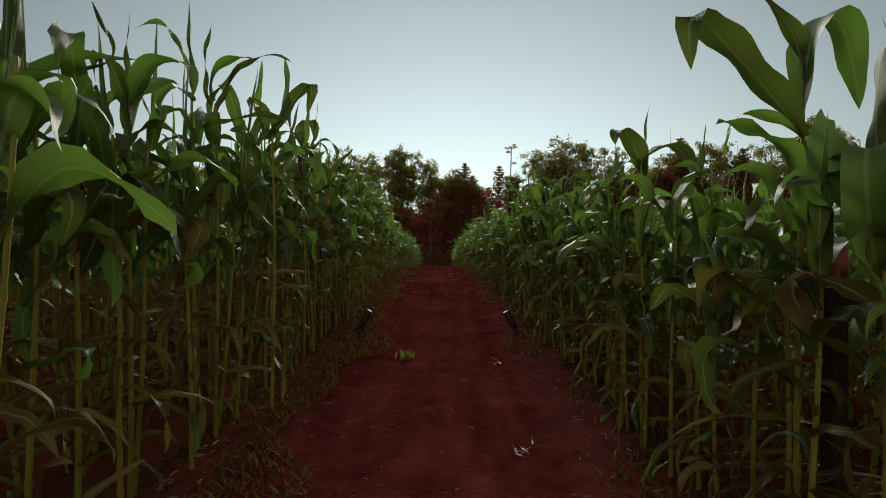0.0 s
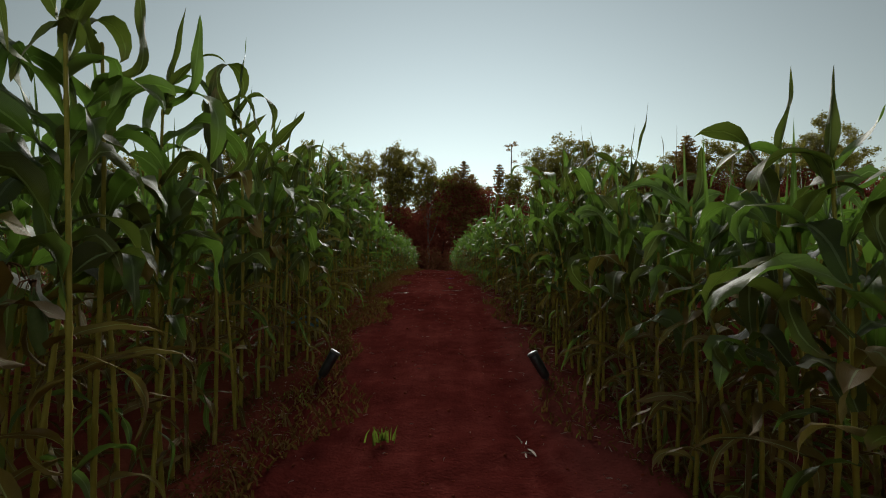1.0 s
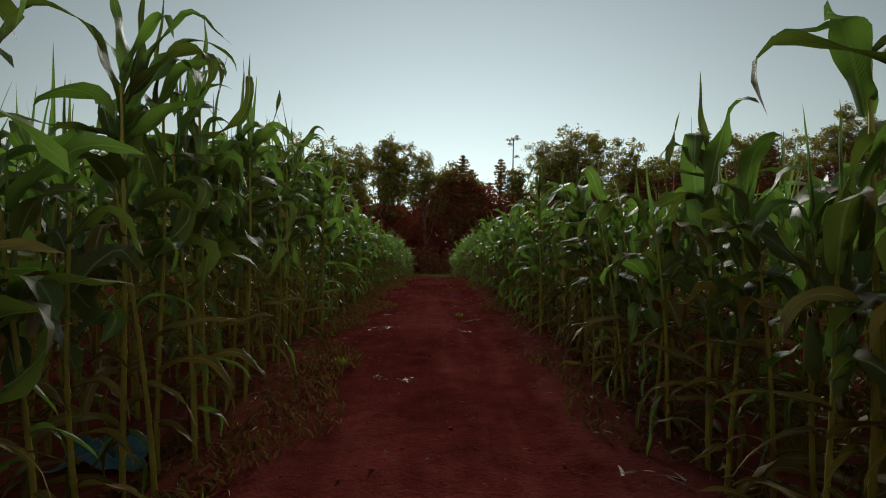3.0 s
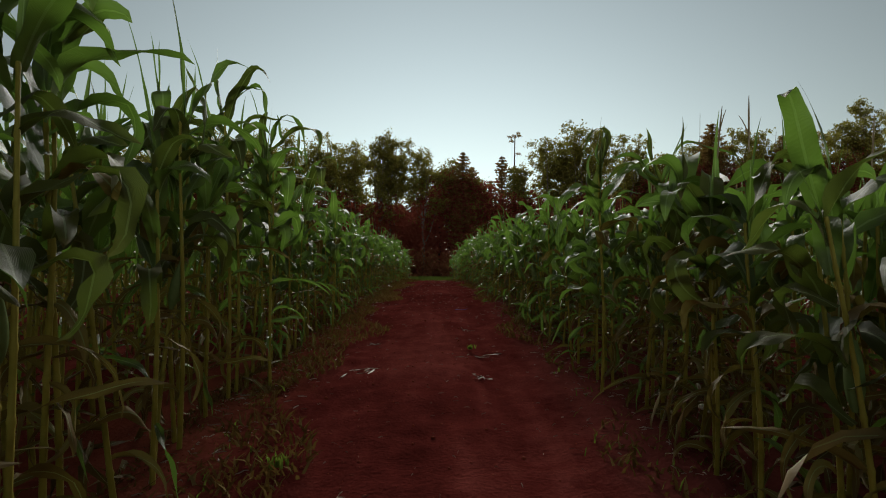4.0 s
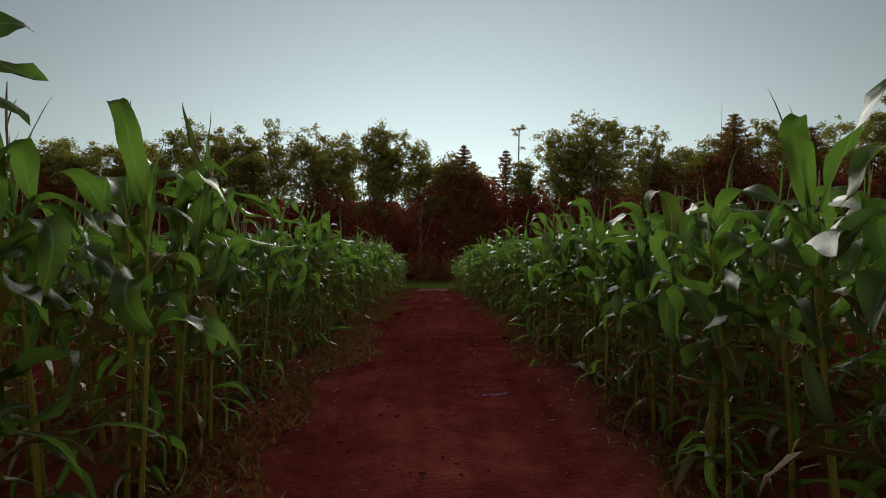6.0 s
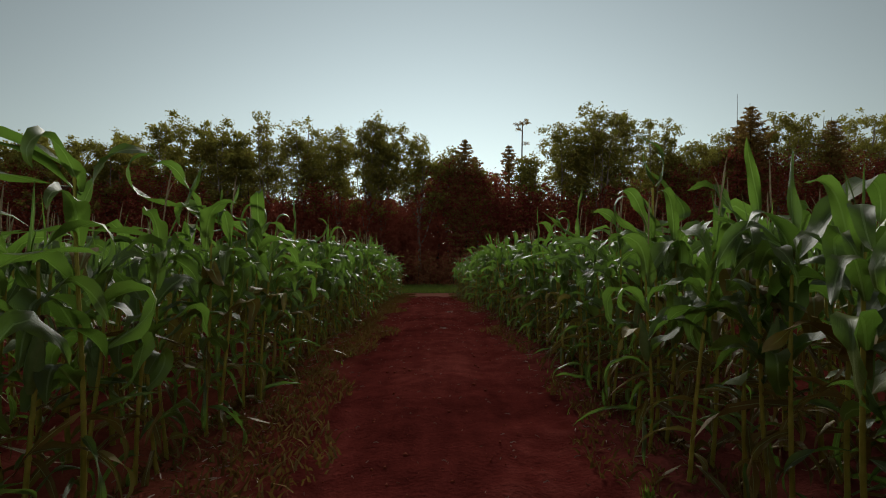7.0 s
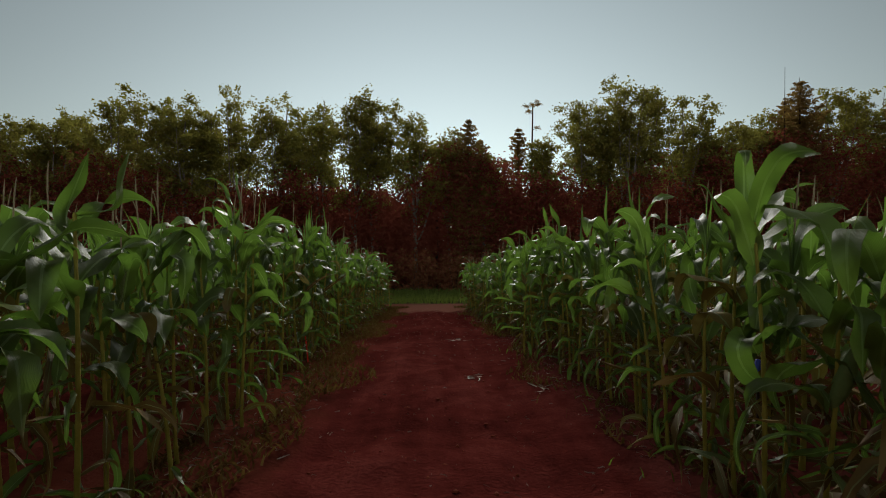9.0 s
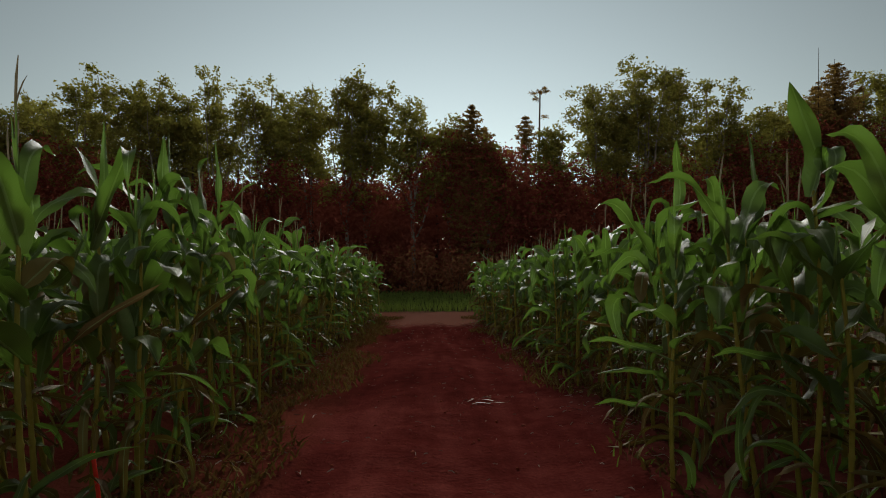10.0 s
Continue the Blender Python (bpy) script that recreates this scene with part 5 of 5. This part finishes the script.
# ---------------------------------------------------------------- small finds in the field
red_plastic = plain("red_plastic", (0.42, 0.035, 0.022), (0.55, 0.06, 0.035), 12.0, 0.4)
cream_plastic = plain("cream_plastic", (0.50, 0.42, 0.28), (0.60, 0.52, 0.36), 12.0, 0.5)
dark_wood = plain("dark_weathered_wood", (0.035, 0.018, 0.013), (0.07, 0.04, 0.03), 9.0, 0.8, 0.4, 0.01)
blue_plastic = plain("blue_plastic", (0.03, 0.05, 0.42), (0.05, 0.09, 0.55), 12.0, 0.45)
red_paint = plain("red_stake_paint", (0.75, 0.03, 0.02), (0.88, 0.06, 0.03), 15.0, 0.5)


def planed(name, a, b, mat, parent, edge=0.004):
    bm = bmesh.new()
    bmesh.ops.create_cube(bm, size=1)
    for v in bm.verts:
        v.co = Vector([a[i] + (v.co[i] + 0.5) * (b[i] - a[i]) for i in range(3)])
    bmesh.ops.bevel(bm, geom=bm.edges[:], offset=edge, segments=2, affect="EDGES")
    me = bpy.data.meshes.new(name)
    bm.to_mesh(me)
    bm.free()
    me.materials.append(mat)
    ob = new(name, me)
    ob.parent = parent
    return ob


def lathe(name, rings, mat, parent, sides=20):
    rr = np.array(rings, float)
    return mesh_object(name, *tube(np.stack([0 * rr[:, 0], 0 * rr[:, 0], rr[:, 1]], -1), rr[:, 0], sides), mat, parent)


post = new("marker_post")
post.matrix_basis = pose(1.36, 0.87, float(lie(0.87)))
tagged(post, "dark wooden post with a red marker among maize", "marker post")
planed("stem", (-0.03, -0.03, -0.1), (0.03, 0.03, 0.99), dark_wood, post)
planed("head", (-0.075, -0.06, 0.97), (0.075, 0.06, 1.05), dark_wood, post)
tagged(lathe("cap", [(0.001, 1.05), (0.040, 1.051), (0.042, 1.06), (0.040, 1.19), (0.001, 1.20)], red_plastic, post), "red plastic cylinder")
tagged(lathe("lid", [(0.001, 1.195), (0.036, 1.197), (0.036, 1.215), (0.030, 1.222), (0.001, 1.223)], cream_plastic, post), "cream-coloured lid")

stake = new("marker_stake")
stake.matrix_basis = pose(-1.50, 23.48, float(lie(23.48)), 0, -6, 0)
tagged(stake, "thin red stake leaning at the path's edge", "stake")
mesh_object("rod", *tube([(0, 0, -0.08), (0, 0, 0.02), (0.004, 0, 0.2), (0.0, 0, 0.335), (0, 0, 0.34)], (0.002, 0.007, 0.007, 0.007, 0.001), 8), red_paint, stake)

t = np.linspace(0, 1, 12)
tx, ty = 0.10 + 0.19 * t, 14.13 + 0.05 * t + 0.003 * np.sin(7 * t)
twine = mesh_object("twine", *tube(np.stack([tx, ty, soil_height(tx, ty) + 0.012 + 0.003 * np.sin(9 * t)], -1), np.full(12, 0.0025), 6), blue_plastic)
tagged(twine, "short piece of blue twine lying on soil", "twine")

# the blue tip stands for a plastic ribbon; the peg is added to hold it
peg = new("marker_peg")
peg.matrix_basis = pose(1.27, 21.0, float(lie(21.0)))
tagged(peg, "thin wooden peg with a blue tip", "peg")
mesh_object("rod", *tube([(0, 0, -0.08), (0, 0, 0.40), (0, 0, 0.41)], (0.006, 0.008, 0.001), 6), dark_wood, peg)
tagged(lathe("tip", [(0.0085, 0.40), (0.013, 0.405), (0.013, 0.50), (0.001, 0.505)], blue_plastic, peg, 10), "blue plastic tip")


def crumpled_sheet(name, x, y, wide, deep, high, seed, mat, label, category):
    """A thrown-away sheet of thin plastic, bunched up on the soil."""
    r = np.random.default_rng(seed)
    n = 26
    u, v = np.meshgrid(np.linspace(-1, 1, n), np.linspace(-1, 1, n))
    h = 0 * u
    for _ in range(14):
        a, k, ph = r.uniform(0, 3.14), r.uniform(2, 9), r.uniform(0, 6.28)
        h += np.abs(np.sin(k * (np.cos(a) * u + np.sin(a) * v) + ph)) / k
    h = (h - h.min()) / (h.max() - h.min())
    edge = np.clip(1.25 - (u * u + v * v) * 0.8, 0.05, 1)
    px, py = x + u * wide / 2 * (1 + 0.12 * np.sin(5 * v)), y + v * deep / 2 * (1 + 0.15 * np.sin(4 * u + 1))
    ob = mesh_object(name, np.stack([px, py, soil_height(px, py) + 0.01 + high * h * edge], -1).reshape(-1, 3), grid_faces(n, n), mat)
    return tagged(ob, label, category)


teal_plastic = plain("teal_plastic_film", (0.035, 0.10, 0.13), (0.06, 0.16, 0.20), 6.0, 0.35)
crumpled_sheet("plastic_sheet", -1.66, 7.12, 0.42, 0.24, 0.16, 950, teal_plastic, "crumpled teal plastic sheet lying among stalks", "plastic sheet")
husk_pale = plain("dry_husk", (0.20, 0.14, 0.10), (0.40, 0.31, 0.24), 8.0, 0.65)


def husk_scrap(x, y, size, turn, seed):
    """A torn dry maize leaf, curled on the ground."""
    r = np.random.default_rng(seed)
    root = new("husk_scrap")
    root.matrix_basis = pose(x, y, float(soil_height(np.array(x), np.array(y))))
    for i in range(8):
        v, f, u = blade(size * r.uniform(0.35, 1.0), r.uniform(0.008, 0.022), r.uniform(5, 30), r.uniform(30, 70), 1.0, 0.7, 0.006, r.uniform(-180, 180), r.uniform(-70, 70), seed=seed + i, segs=8, cols=3)
        a = radians(turn) + r.normal(0, 0.9)
        at = r.normal(0, size * 0.28, 2)
        v = np.stack([v[:, 0] * math.cos(a) - v[:, 1] * math.sin(a) + at[0], v[:, 0] * math.sin(a) + v[:, 1] * math.cos(a) + at[1], np.abs(v[:, 2]) * 0.5 + 0.003], -1)
        mesh_object("strip", v, f, husk_pale, root)
    return tagged(root, "torn pale dry maize husk on red soil", "husk", "husks on the path")


for k, (x, y, size, turn) in enumerate(((0.11, 11.22, 0.27, 20), (0.50, 3.95, 0.16, 120), (-0.83, 10.6, 0.22, 0), (-0.80, 11.7, 0.15, 60), (0.16, 10.45, 0.10, 30), (-0.35, 8.5, 0.11, 70), (0.15, 12.3, 0.13, 10),
                                        (0.92, 6.95, 0.22, 250), (-0.55, 8.6, 0.10, 30), (0.0, 23.0, 0.16, 15), (-0.1, 20.2, 0.11, 140), (0.55, 22.4, 0.14, 80), (-1.0, 20.2, 0.14, 10), (-1.25, 14.7, 0.2, 40), (0.45, 2.0, 0.22, 160), (-0.05, 25.5, 0.2, 0))):
    husk_scrap(x, y, size, turn, 960 + k)
